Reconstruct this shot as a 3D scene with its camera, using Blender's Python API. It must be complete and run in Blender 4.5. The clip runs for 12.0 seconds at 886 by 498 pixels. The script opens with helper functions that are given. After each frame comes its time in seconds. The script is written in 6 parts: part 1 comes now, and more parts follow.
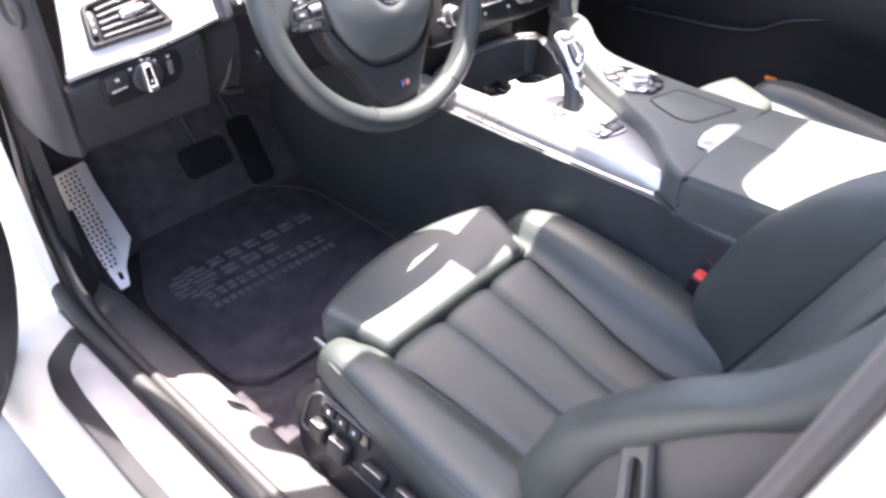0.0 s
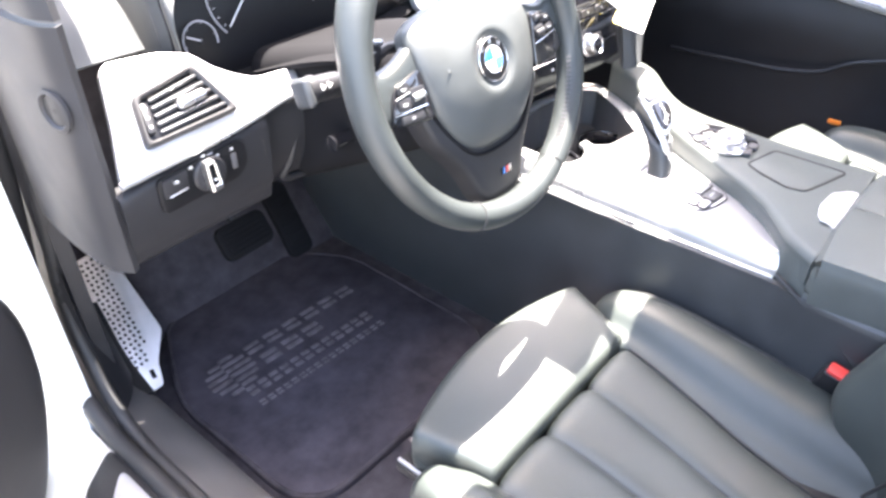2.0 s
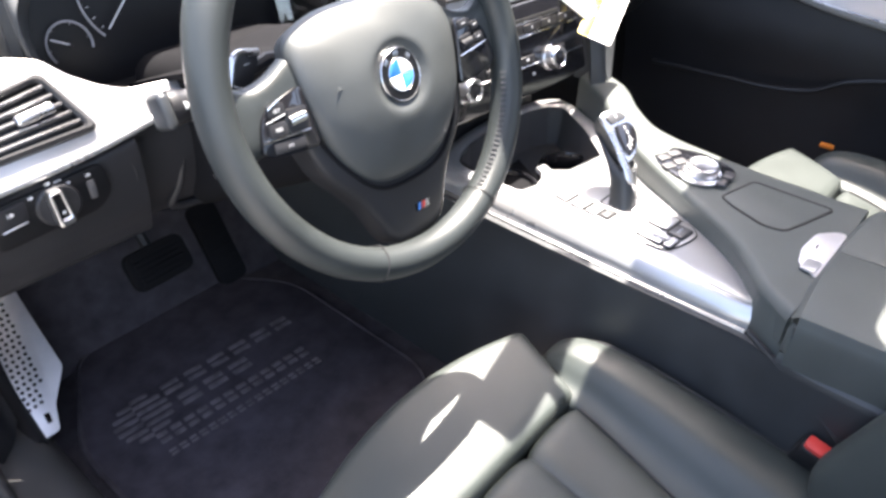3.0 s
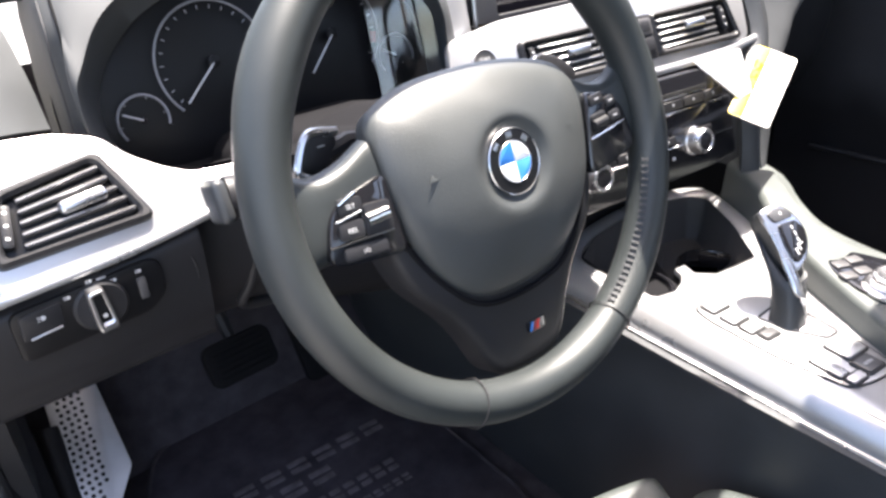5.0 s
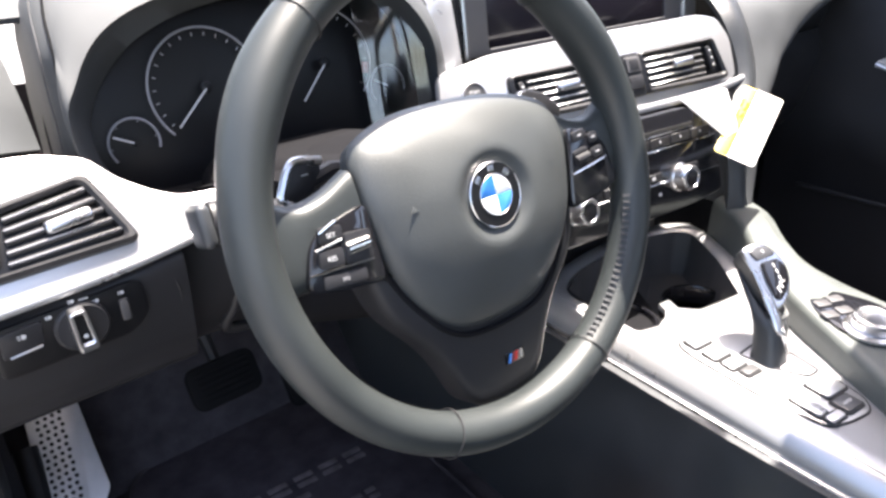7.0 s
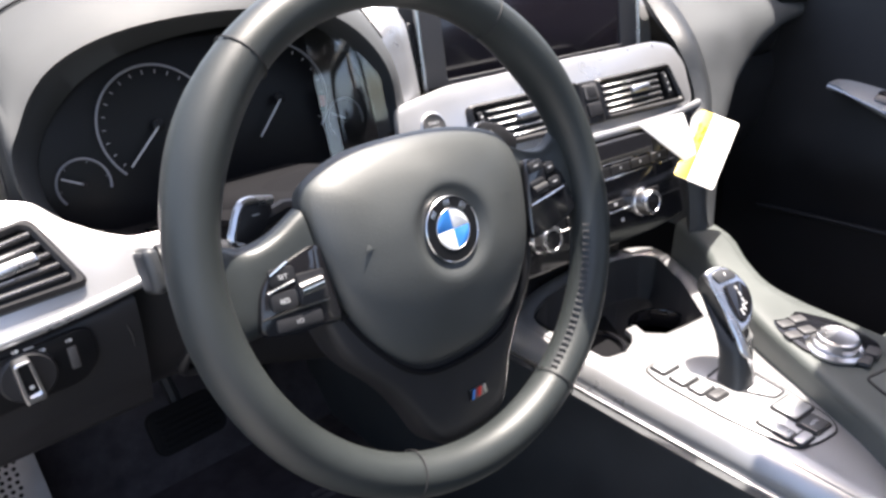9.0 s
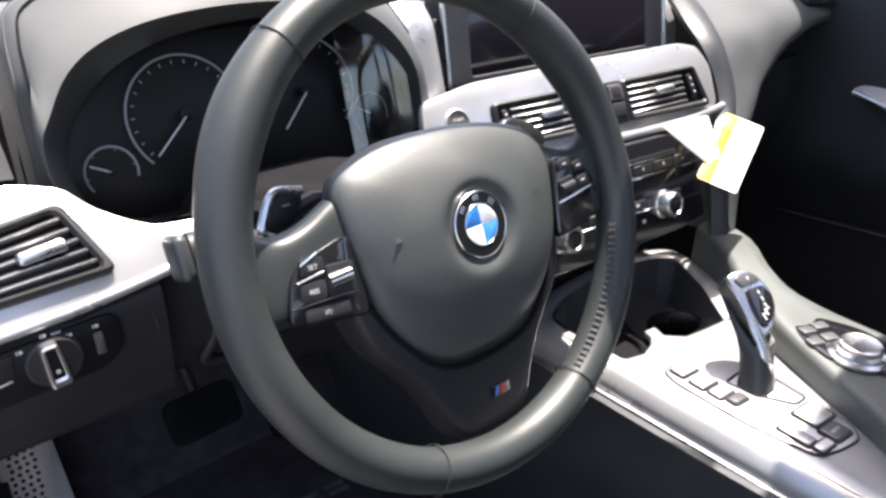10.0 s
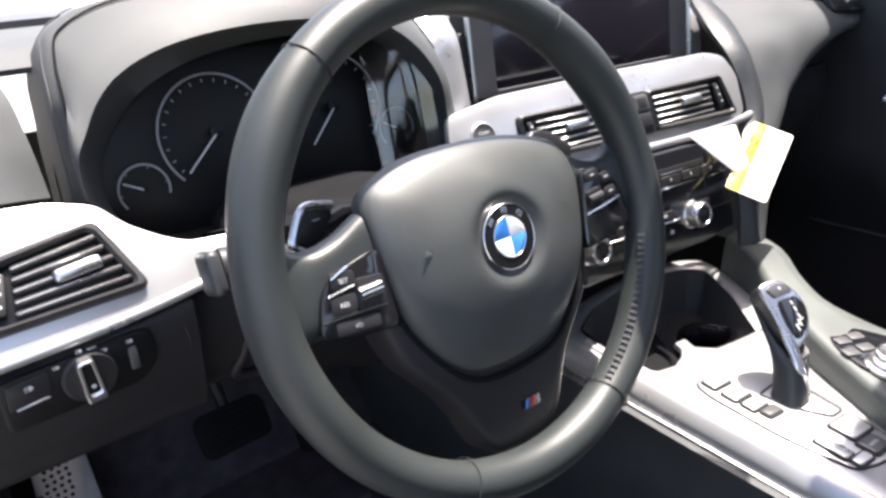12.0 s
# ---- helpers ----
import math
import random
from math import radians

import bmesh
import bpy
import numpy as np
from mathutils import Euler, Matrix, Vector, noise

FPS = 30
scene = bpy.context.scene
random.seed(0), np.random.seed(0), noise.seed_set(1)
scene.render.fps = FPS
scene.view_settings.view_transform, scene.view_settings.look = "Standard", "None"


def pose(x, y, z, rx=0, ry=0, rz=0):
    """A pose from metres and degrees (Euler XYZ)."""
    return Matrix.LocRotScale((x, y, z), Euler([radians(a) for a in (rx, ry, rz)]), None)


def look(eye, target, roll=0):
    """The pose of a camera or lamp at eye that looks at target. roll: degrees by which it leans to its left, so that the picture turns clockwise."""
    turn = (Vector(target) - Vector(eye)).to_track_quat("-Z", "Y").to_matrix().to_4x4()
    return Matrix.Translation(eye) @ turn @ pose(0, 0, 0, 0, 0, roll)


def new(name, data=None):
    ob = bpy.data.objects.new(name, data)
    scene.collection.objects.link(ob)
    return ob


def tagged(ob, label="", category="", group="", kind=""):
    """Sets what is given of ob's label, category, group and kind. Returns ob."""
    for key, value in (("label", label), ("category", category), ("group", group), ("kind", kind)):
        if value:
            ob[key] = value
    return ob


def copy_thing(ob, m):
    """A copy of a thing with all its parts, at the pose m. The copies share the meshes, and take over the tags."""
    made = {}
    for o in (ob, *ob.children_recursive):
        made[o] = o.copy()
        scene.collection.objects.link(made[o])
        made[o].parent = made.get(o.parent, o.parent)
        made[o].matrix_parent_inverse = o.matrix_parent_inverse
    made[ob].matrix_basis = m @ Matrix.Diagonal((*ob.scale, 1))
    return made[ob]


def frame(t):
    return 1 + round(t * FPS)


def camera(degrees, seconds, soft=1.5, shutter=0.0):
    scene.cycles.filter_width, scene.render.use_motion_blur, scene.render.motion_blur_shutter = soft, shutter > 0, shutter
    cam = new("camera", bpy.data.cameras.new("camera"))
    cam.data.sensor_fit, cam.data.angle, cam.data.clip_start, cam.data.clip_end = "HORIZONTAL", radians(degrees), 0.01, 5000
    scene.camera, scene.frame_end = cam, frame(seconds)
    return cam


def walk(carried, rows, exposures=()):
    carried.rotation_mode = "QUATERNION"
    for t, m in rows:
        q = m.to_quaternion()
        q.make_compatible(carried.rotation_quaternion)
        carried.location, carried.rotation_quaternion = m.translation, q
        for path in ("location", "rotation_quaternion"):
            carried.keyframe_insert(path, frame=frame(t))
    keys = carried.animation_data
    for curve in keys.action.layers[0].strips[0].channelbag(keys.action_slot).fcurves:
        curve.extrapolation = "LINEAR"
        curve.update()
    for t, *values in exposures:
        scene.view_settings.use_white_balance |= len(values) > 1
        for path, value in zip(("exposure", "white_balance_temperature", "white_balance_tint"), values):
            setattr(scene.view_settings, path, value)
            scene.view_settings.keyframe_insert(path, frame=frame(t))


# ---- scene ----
cam = camera(62.5, 12.0, soft=2.8, shutter=0.3)
PATH = [
    (0, (-1.02, -0.685, 1.08), (0.142, 0.387, -0.145), 0.2),
    (0.5, (-0.986, -0.559, 1.093), (0.16, 0.537, -0.126), -2.0),
    (1, (-1.056, -0.455, 1.086), (0.152, 0.53, -0.166), -1.5),
    (1.5, (-1.071, -0.418, 1.085), (0.221, 0.496, -0.139), 0.4),
    (2, (-0.992, -0.448, 1.085), (0.23, 0.596, -0.104), -0.4),
    (2.5, (-0.902, -0.439, 1.06), (0.309, 0.585, -0.158), 1.4),
    (4.5, (-0.699, -0.378, 1.004), (0.577, 0.847, 0.071), -2.2),
    (5, (-0.718, -0.333, 0.984), (0.37, 1.015, -0.015), -2.4),
    (5.5, (-0.71, -0.339, 0.989), (0.391, 0.999, -0.009), -3.8),
    (6, (-0.714, -0.349, 0.988), (0.415, 0.97, -0.004), -1.7),
    (6.5, (-0.714, -0.346, 0.988), (0.395, 1.011, 0.025), -0.7),
    (8.5, (-0.701, -0.34, 0.993), (0.497, 1.003, 0.12), -0.2),
    (9, (-0.698, -0.341, 0.991), (0.505, 0.997, 0.118), -1.2),
    (9.5, (-0.702, -0.339, 0.989), (0.487, 1.004, 0.104), -0.6),
    (10, (-0.707, -0.334, 0.988), (0.472, 1.024, 0.114), -0.2),
    (10.5, (-0.713, -0.332, 0.988), (0.457, 1.032, 0.109), -0.1),
    (11, (-0.714, -0.332, 0.987), (0.456, 1.037, 0.117), 0.0),
    (11.5, (-0.71, -0.332, 0.986), (0.454, 1.036, 0.106), 0.1),
    (12, (-0.71, -0.333, 0.988), (0.429, 1.081, 0.148), -1.7),
]
walk(cam, [(t, look(eye, target, roll)) for t, eye, target, roll in PATH],
     exposures=[(0.0, 3.8, 7080, 19), (1.0, 4.97, 7250, 16), (1.6, 4.86, 7200, 15), (2.5, 4.0, 7150, 13), (4.4, 2.40, 7080, 14), (5.4, 3.28, 7150, 14), (6.5, 3.22, 7150, 14), (8.5, 2.40, 7080, 14), (12.0, 2.42, 7080, 14)])

# ---- light ----
SUN = Vector((0.26, 0.13, 1.0)).normalized()
world = bpy.data.worlds.new("sky")
scene.world = world
world.use_nodes = True
wn = world.node_tree
sky = wn.nodes.new("ShaderNodeTexSky")
sky.sky_type = "NISHITA"
sky.sun_disc = False
sky.air_density = 1.0
sky.dust_density = 3.0
sky.ozone_density = 1.0
sky.sun_elevation = math.asin(SUN.z)
sky.sun_rotation = math.atan2(SUN.x, SUN.y)
wn.links.new(sky.outputs[0], wn.nodes["Background"].inputs[0])
wn.nodes["Background"].inputs[1].default_value = 0.112
sun = new("sun", bpy.data.lights.new("sun", "SUN"))
sun.data.energy = 3.7
sun.data.angle = radians(0.55)
sun.data.color = (1.0, 0.988, 0.965)
sun.matrix_world = look(SUN * 10, (0, 0, 0))


# ---- materials ----
def material(name, color, rough=0.5, metal=0.0, grain=0.0, size=0.001, spots=0.12, spot_size=0.06, coat=0.0, spec=0.5, kind="noise"):
    m = bpy.data.materials.new(name)
    m.use_nodes = True
    nt = m.node_tree
    b = nt.nodes["Principled BSDF"]
    b.inputs["Roughness"].default_value = rough
    b.inputs["Metallic"].default_value = metal
    b.inputs["Coat Weight"].default_value = coat
    b.inputs["Coat Roughness"].default_value = 0.06
    b.inputs["Specular IOR Level"].default_value = spec
    tc = nt.nodes.new("ShaderNodeTexCoord")
    large = nt.nodes.new("ShaderNodeTexNoise")
    large.inputs["Scale"].default_value = 1.0 / spot_size
    large.inputs["Detail"].default_value = 4
    nt.links.new(tc.outputs["Object"], large.inputs["Vector"])
    ramp = nt.nodes.new("ShaderNodeMapRange")
    ramp.inputs["From Min"].default_value, ramp.inputs["From Max"].default_value = 0.3, 0.7
    ramp.inputs["To Min"].default_value, ramp.inputs["To Max"].default_value = 1 - spots, 1 + spots
    nt.links.new(large.outputs["Fac"], ramp.inputs["Value"])
    tone = nt.nodes.new("ShaderNodeVectorMath")
    tone.operation = "SCALE"
    tone.inputs[0].default_value = color
    nt.links.new(ramp.outputs[0], tone.inputs["Scale"])
    nt.links.new(tone.outputs[0], b.inputs["Base Color"])
    rr = nt.nodes.new("ShaderNodeMapRange")
    rr.inputs["From Min"].default_value, rr.inputs["From Max"].default_value = 0.25, 0.75
    rr.inputs["To Min"].default_value, rr.inputs["To Max"].default_value = max(0.02, rough - 0.07), min(1.0, rough + 0.07)
    nt.links.new(large.outputs["Fac"], rr.inputs["Value"])
    nt.links.new(rr.outputs[0], b.inputs["Roughness"])
    if grain:
        if kind == "voronoi":
            tex = nt.nodes.new("ShaderNodeTexVoronoi")
            tex.feature = "DISTANCE_TO_EDGE"
            out = tex.outputs["Distance"]
        elif kind == "brushed":
            tex = nt.nodes.new("ShaderNodeTexNoise")
            out = tex.outputs["Fac"]
        else:
            tex = nt.nodes.new("ShaderNodeTexNoise")
            tex.inputs["Detail"].default_value = 3
            out = tex.outputs["Fac"]
        tex.inputs["Scale"].default_value = 1.0 / size
        src = tc.outputs["Object"]
        if kind == "brushed":
            mp = nt.nodes.new("ShaderNodeMapping")
            mp.inputs["Scale"].default_value = (0.03, 1.0, 1.0)
            nt.links.new(src, mp.inputs["Vector"])
            src = mp.outputs[0]
        nt.links.new(src, tex.inputs["Vector"])
        bump = nt.nodes.new("ShaderNodeBump")
        bump.inputs["Strength"].default_value = grain
        bump.inputs["Distance"].default_value = size * 0.4
        nt.links.new(out, bump.inputs["Height"])
        nt.links.new(bump.outputs[0], b.inputs["Normal"])
    return m


LEATHER = material("black_leather", (0.033, 0.036, 0.039), 0.42, grain=0.35, size=0.0022, kind="voronoi", spots=0.15)
LEATHER_SEAT = material("seat_leather", (0.0395, 0.0465, 0.0435), 0.46, grain=0.25, size=0.0018, kind="voronoi", spots=0.12, spot_size=0.09)
DASH = material("soft_dash_skin", (0.060, 0.064, 0.067), 0.64, spec=0.35, grain=0.22, size=0.0014, kind="voronoi")
WHEEL_SKIN = material("wheel_leather", (0.0228, 0.0268, 0.0268), 0.46, grain=0.19, size=0.0016, kind="voronoi")
COVER = material("airbag_cover_skin", (0.0465, 0.0505, 0.0505), 0.47, grain=0.3, size=0.0016, kind="voronoi")
PLASTIC = material("black_plastic", (0.015, 0.015, 0.017), 0.48, grain=0.2, size=0.0008, spec=0.35)
GREY_PLASTIC = material("grey_plastic", (0.052, 0.051, 0.053), 0.5, grain=0.2, size=0.0008)
SIDE_PLASTIC = material("dark_side_plastic", (0.024, 0.0235, 0.025), 0.55, grain=0.2, size=0.0008, spec=0.3)
PLATE_STEEL = material("dull_sill_metal", (0.40, 0.40, 0.42), 0.42, metal=0.6, grain=0.1, size=0.0008, kind="brushed")
GLOSS = material("gloss_black", (0.010, 0.010, 0.012), 0.12, coat=0.5, spots=0.05)
SILVER = material("satin_aluminium", (0.48, 0.48, 0.487), 0.32, metal=0.65, grain=0.05, size=0.0007, kind="brushed", spots=0.03)
CHROME = material("chrome", (0.75, 0.75, 0.76), 0.12, metal=1.0, spots=0.03)
SATIN = material("satin_chrome", (0.60, 0.60, 0.61), 0.28, metal=1.0, spots=0.04)
CARPET = material("black_carpet", (0.046, 0.042, 0.048), 0.95, grain=0.9, size=0.0025, spots=0.3, spot_size=0.03, spec=0.1)
MAT_PILE = material("mat_pile", (0.042, 0.038, 0.046), 0.95, grain=0.9, size=0.0030, spots=0.3, spot_size=0.04, spec=0.1)
MAT_PRINT = material("mat_print", (0.092, 0.082, 0.090), 0.95, grain=0.6, size=0.003, spots=0.35, spot_size=0.02, spec=0.1)
SILL_GREY = material("sill_plastic", (0.085, 0.083, 0.083), 0.55, grain=0.3, size=0.0012)
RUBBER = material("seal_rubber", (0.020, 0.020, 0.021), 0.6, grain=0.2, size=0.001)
PAINT = material("white_paint", (0.80, 0.79, 0.76), 0.25, coat=0.6, spots=0.02)
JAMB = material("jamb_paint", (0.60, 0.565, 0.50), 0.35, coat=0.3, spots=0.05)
STEEL = material("brushed_steel", (0.70, 0.68, 0.69), 0.38, metal=0.6, grain=0.08, size=0.0008, kind="brushed")
TRIM_GREY = material("grey_metal_trim", (0.33, 0.335, 0.345), 0.5, metal=0.2, grain=0.05, size=0.0007, kind="brushed", spots=0.03)
GAUGE_BLACK = material("gauge_black", (0.006, 0.006, 0.007), 0.40, spots=0.05, spec=0.25)
HOLE = material("hole_black", (0.008, 0.008, 0.008), 0.7)
MARK = material("white_print", (0.50, 0.50, 0.50), 0.5)
DIM_MARK = material("grey_print", (0.30, 0.30, 0.31), 0.5)
RING = material("gauge_silver", (0.22, 0.22, 0.235), 0.4)
DECK = material("console_leather", (0.072, 0.080, 0.076), 0.52, spec=0.35, grain=0.28, size=0.0018, kind="voronoi", spots=0.10)
MATTE = material("matte_black", (0.008, 0.008, 0.009), 0.85, grain=0.2, size=0.001, spec=0.06)
KEY_GREY = material("key_grey", (0.055, 0.055, 0.058), 0.35, spots=0.05)
BLUE = material("emblem_blue", (0.03, 0.19, 0.55), 0.25, coat=0.6, spots=0.03)
WHITE = material("emblem_white", (0.80, 0.80, 0.80), 0.25, coat=0.6, spots=0.03)
RED = material("red_plastic", (0.65, 0.05, 0.04), 0.4)
DARK_RED = material("dark_red", (0.16, 0.025, 0.03), 0.4)
ORANGE = material("orange_reflector", (0.8, 0.22, 0.03), 0.3)
PAPER = material("tag_paper", (0.80, 0.79, 0.76), 0.55, spots=0.03)
YELLOW = material("tag_yellow", (0.74, 0.52, 0.012), 0.5, spots=0.03)
STITCH = material("stitch_thread", (0.050, 0.050, 0.053), 0.7)
SCREEN = material("screen_glass", (0.012, 0.010, 0.014), 0.16, coat=0.4, spots=0.05)
ASPHALT = material("pale_concrete", (0.22, 0.216, 0.21), 0.9, grain=0.5, size=0.01, spots=0.2, spot_size=0.3)
HEADLINER = material("headliner_cloth", (0.16, 0.16, 0.165), 0.95, grain=0.4, size=0.002)


# ---- building blocks ----
def xf(bm, m):
    bm.transform(m)
    return bm


def part(name, bm, mat, parent=None, label="", angle=38):
    bmesh.ops.recalc_face_normals(bm, faces=bm.faces)
    lim = radians(angle)
    for e in bm.edges:
        e.smooth = len(e.link_faces) == 2 and e.calc_face_angle(0) < lim
    for f in bm.faces:
        f.smooth = True
    me = bpy.data.meshes.new(name)
    bm.to_mesh(me)
    bm.free()
    me.materials.append(mat)
    ob = new(name, me)
    if parent is not None:
        ob.parent = parent
        if parent.type == "EMPTY":
            ob.matrix_parent_inverse = Matrix.Translation(-parent.location)
    if label:
        ob["label"] = label
    return ob


def thing(name, at, label, category, group="", kind=""):
    ob = new(name)
    ob.location = at
    ob.empty_display_size = 0.02
    return tagged(ob, label, category, group, kind)


def axes(o, xd, nd):
    """Local x along xd, local z along nd."""
    z = Vector(nd).normalized()
    x = Vector(xd)
    x = (x - z * x.dot(z)).normalized()
    y = z.cross(x)
    m = Matrix((x, y, z)).transposed().to_4x4()
    m.translation = Vector(o)
    return m


def rings_bm(rings, closed=True, cap=True, loop=False, bm=None):
    bm = bm or bmesh.new()
    vs = [[bm.verts.new(p) for p in r] for r in rings]
    n = len(rings[0])
    rows = len(rings)
    for i in range(rows if loop else rows - 1):
        a, b = vs[i], vs[(i + 1) % rows]
        for j in range(n if closed else n - 1):
            k = (j + 1) % n
            bm.faces.new((a[j], a[k], b[k], b[j]))
    if cap and closed and not loop:
        bm.faces.new(vs[0])
        bm.faces.new(vs[-1])
    return bm


def block(x0, x1, y0, y1, z0, z1, bev=0.004, seg=2, m=None, bm=None):
    b = bmesh.new()
    bmesh.ops.create_cube(b, size=1)
    b.transform(Matrix.Translation(((x0 + x1) / 2, (y0 + y1) / 2, (z0 + z1) / 2)) @ Matrix.Diagonal((x1 - x0, y1 - y0, z1 - z0, 1)))
    if bev:
        bmesh.ops.bevel(b, geom=b.edges[:], offset=bev, segments=seg, profile=0.5, affect="EDGES")
    return xf(b, m) if m else b


def merge(*bms):
    out = bmesh.new()
    for b in bms:
        me = bpy.data.meshes.new("tmp")
        b.to_mesh(me)
        b.free()
        out.from_mesh(me)
        bpy.data.meshes.remove(me)
    return out


def spline(pts, n, closed=False):
    """n points a span of a Catmull-Rom curve through pts."""
    pts = [Vector(p) for p in pts]
    k = len(pts)
    out = []
    for i in range(k if closed else k - 1):
        if closed:
            a, b, c, d = pts[i - 1], pts[i], pts[(i + 1) % k], pts[(i + 2) % k]
        else:
            b, c = pts[i], pts[i + 1]
            a = pts[i - 1] if i else b * 2 - c
            d = pts[i + 2] if i + 2 < k else c * 2 - b
        for s in range(n):
            t = s / n
            out.append(0.5 * (2 * b + (c - a) * t + (2 * a - 5 * b + 4 * c - d) * t * t + (3 * b - a - 3 * c + d) * t ** 3))
    if not closed:
        out.append(pts[-1])
    return out


def rrect(w, h, r, n=5, cx=0, cy=0):
    out = []
    for sx, sy, a0 in ((1, 1, 0), (-1, 1, 90), (-1, -1, 180), (1, -1, 270)):
        for i in range(n + 1):
            a = radians(a0 + 90 * i / n)
            out.append(Vector((cx + sx * (w / 2 - r) + r * math.cos(a), cy + sy * (h / 2 - r) + r * math.sin(a), 0)))
    return out


def rounded(pts, r, n=4):
    """A polygon's outline with rounded corners."""
    pts = [Vector((*p, 0)) if len(p) == 2 else Vector(p) for p in pts]
    out = []
    for i, p in enumerate(pts):
        a, b = pts[i - 1] - p, pts[(i + 1) % len(pts)] - p
        ra = min(r, a.length * 0.45)
        rb = min(r, b.length * 0.45)
        pa, pb = p + a.normalized() * ra, p + b.normalized() * rb
        for s in range(n + 1):
            t = s / n
            out.append(pa * (1 - t) ** 2 + p * 2 * t * (1 - t) + pb * t * t)
    return out


def inset(pts, d):
    n = len(pts)
    area = sum(pts[i].x * pts[(i + 1) % n].y - pts[(i + 1) % n].x * pts[i].y for i in range(n))
    sgn = 1 if area > 0 else -1
    out = []
    for i, p in enumerate(pts):
        t = (pts[(i + 1) % n] - pts[i - 1])
        t.z = 0
        if t.length < 1e-9:
            out.append(p.copy())
            continue
        t.normalize()
        out.append(p + Vector((-t.y, t.x, 0)) * d * sgn)
    return out


def plate(pts, depth, bev=0.001, m=None, seg=2):
    """An outline in local xy, from z 0 up to depth, with a rounded upper edge."""
    pts = [Vector((p[0], p[1], 0)) for p in pts]
    rings = [pts, [p + Vector((0, 0, depth - bev)) for p in pts]]
    for i in range(1, seg + 1):
        a = math.pi / 2 * i / seg
        rings.append([p + Vector((0, 0, depth - bev + bev * math.sin(a))) for p in inset(pts, bev * (1 - math.cos(a)))])
    b = rings_bm(rings)
    return xf(b, m) if m else b


def frame_plate(outer, inner, depth, m=None, bev=0.001):
    """A flat ring between two outlines with as many points each."""
    o = [Vector((p[0], p[1], 0)) for p in outer]
    i = [Vector((p[0], p[1], 0)) for p in inner]
    up = Vector((0, 0, depth))
    low = Vector((0, 0, depth - bev))
    rings = [o, [p + low for p in o], [p + up for p in inset(o, bev)], [p + up for p in inset(i, -bev)], [p + low for p in i], i]
    b = rings_bm(rings, cap=False, loop=True)
    return xf(b, m) if m else b


def lathe(profile, n=32, m=None):
    rings = [[Vector((r * math.cos(2 * math.pi * k / n), r * math.sin(2 * math.pi * k / n), z)) for k in range(n)] for r, z in profile]
    b = rings_bm(rings)
    return xf(b, m) if m else b


def tube(path, r, n=10, closed=False, flat=1.0, up=(0, 0, 1)):
    """A round bar along a path; r may be a list."""
    path = [Vector(p) for p in path]
    rings = []
    k = len(path)
    for i, p in enumerate(path):
        if closed:
            t = path[(i + 1) % k] - path[i - 1]
        else:
            t = path[min(i + 1, k - 1)] - path[max(i - 1, 0)]
        t.normalize()
        s = t.cross(Vector(up))
        if s.length < 1e-4:
            s = t.cross(Vector((1, 0, 0)))
        s.normalize()
        u = s.cross(t)
        rad = r[i] if isinstance(r, (list, tuple)) else r
        rings.append([p + s * rad * math.cos(2 * math.pi * j / n) + u * rad * flat * math.sin(2 * math.pi * j / n) for j in range(n)])
    return rings_bm(rings, loop=closed)


def sheet(rows, nu=5, nv=5, thick=0.004, relief=None):
    """A smooth skin through a net of points, given row by row, with thickness behind it."""
    lines = [spline(r, nv) for r in rows]
    cols = list(zip(*lines))
    net = [spline(c, nu) for c in cols]
    net = [list(r) for r in zip(*net)]
    h, w = len(net), len(net[0])
    nor = [[None] * w for _ in range(h)]
    for i in range(h):
        for j in range(w):
            du = net[min(i + 1, h - 1)][j] - net[max(i - 1, 0)][j]
            dv = net[i][min(j + 1, w - 1)] - net[i][max(j - 1, 0)]
            c = dv.cross(du)
            nor[i][j] = c.normalized() if c.length > 1e-12 else Vector((0, 0, 1))
    if relief:
        net = [[net[i][j] + nor[i][j] * relief(i / (h - 1), j / (w - 1)) for j in range(w)] for i in range(h)]
    bm = bmesh.new()
    top = [[bm.verts.new(p) for p in r] for r in net]
    low = [[bm.verts.new(net[i][j] - nor[i][j] * thick) for j in range(w)] for i in range(h)]
    for i in range(h - 1):
        for j in range(w - 1):
            bm.faces.new((top[i][j], top[i][j + 1], top[i + 1][j + 1], top[i + 1][j]))
            bm.faces.new((low[i][j], low[i + 1][j], low[i + 1][j + 1], low[i][j + 1]))
    for j in range(w - 1):
        bm.faces.new((top[0][j], low[0][j], low[0][j + 1], top[0][j + 1]))
        bm.faces.new((top[-1][j], top[-1][j + 1], low[-1][j + 1], low[-1][j]))
    for i in range(h - 1):
        bm.faces.new((top[i][0], top[i + 1][0], low[i + 1][0], low[i][0]))
        bm.faces.new((top[i][-1], low[i][-1], low[i + 1][-1], top[i + 1][-1]))
    return bm


def lettering(name, text, size, m, mat, parent, depth=0.0003, align="CENTER"):
    cu = bpy.data.curves.new(name, "FONT")
    cu.body, cu.size, cu.extrude = text, size, depth
    cu.align_x, cu.align_y = align, "CENTER"
    tmp = bpy.data.objects.new(name, cu)
    me = bpy.data.meshes.new_from_object(tmp)
    bpy.data.objects.remove(tmp)
    bm = bmesh.new()
    bm.from_mesh(me)
    bpy.data.meshes.remove(me)
    bm.transform(m)
    return part(name, bm, mat, parent)


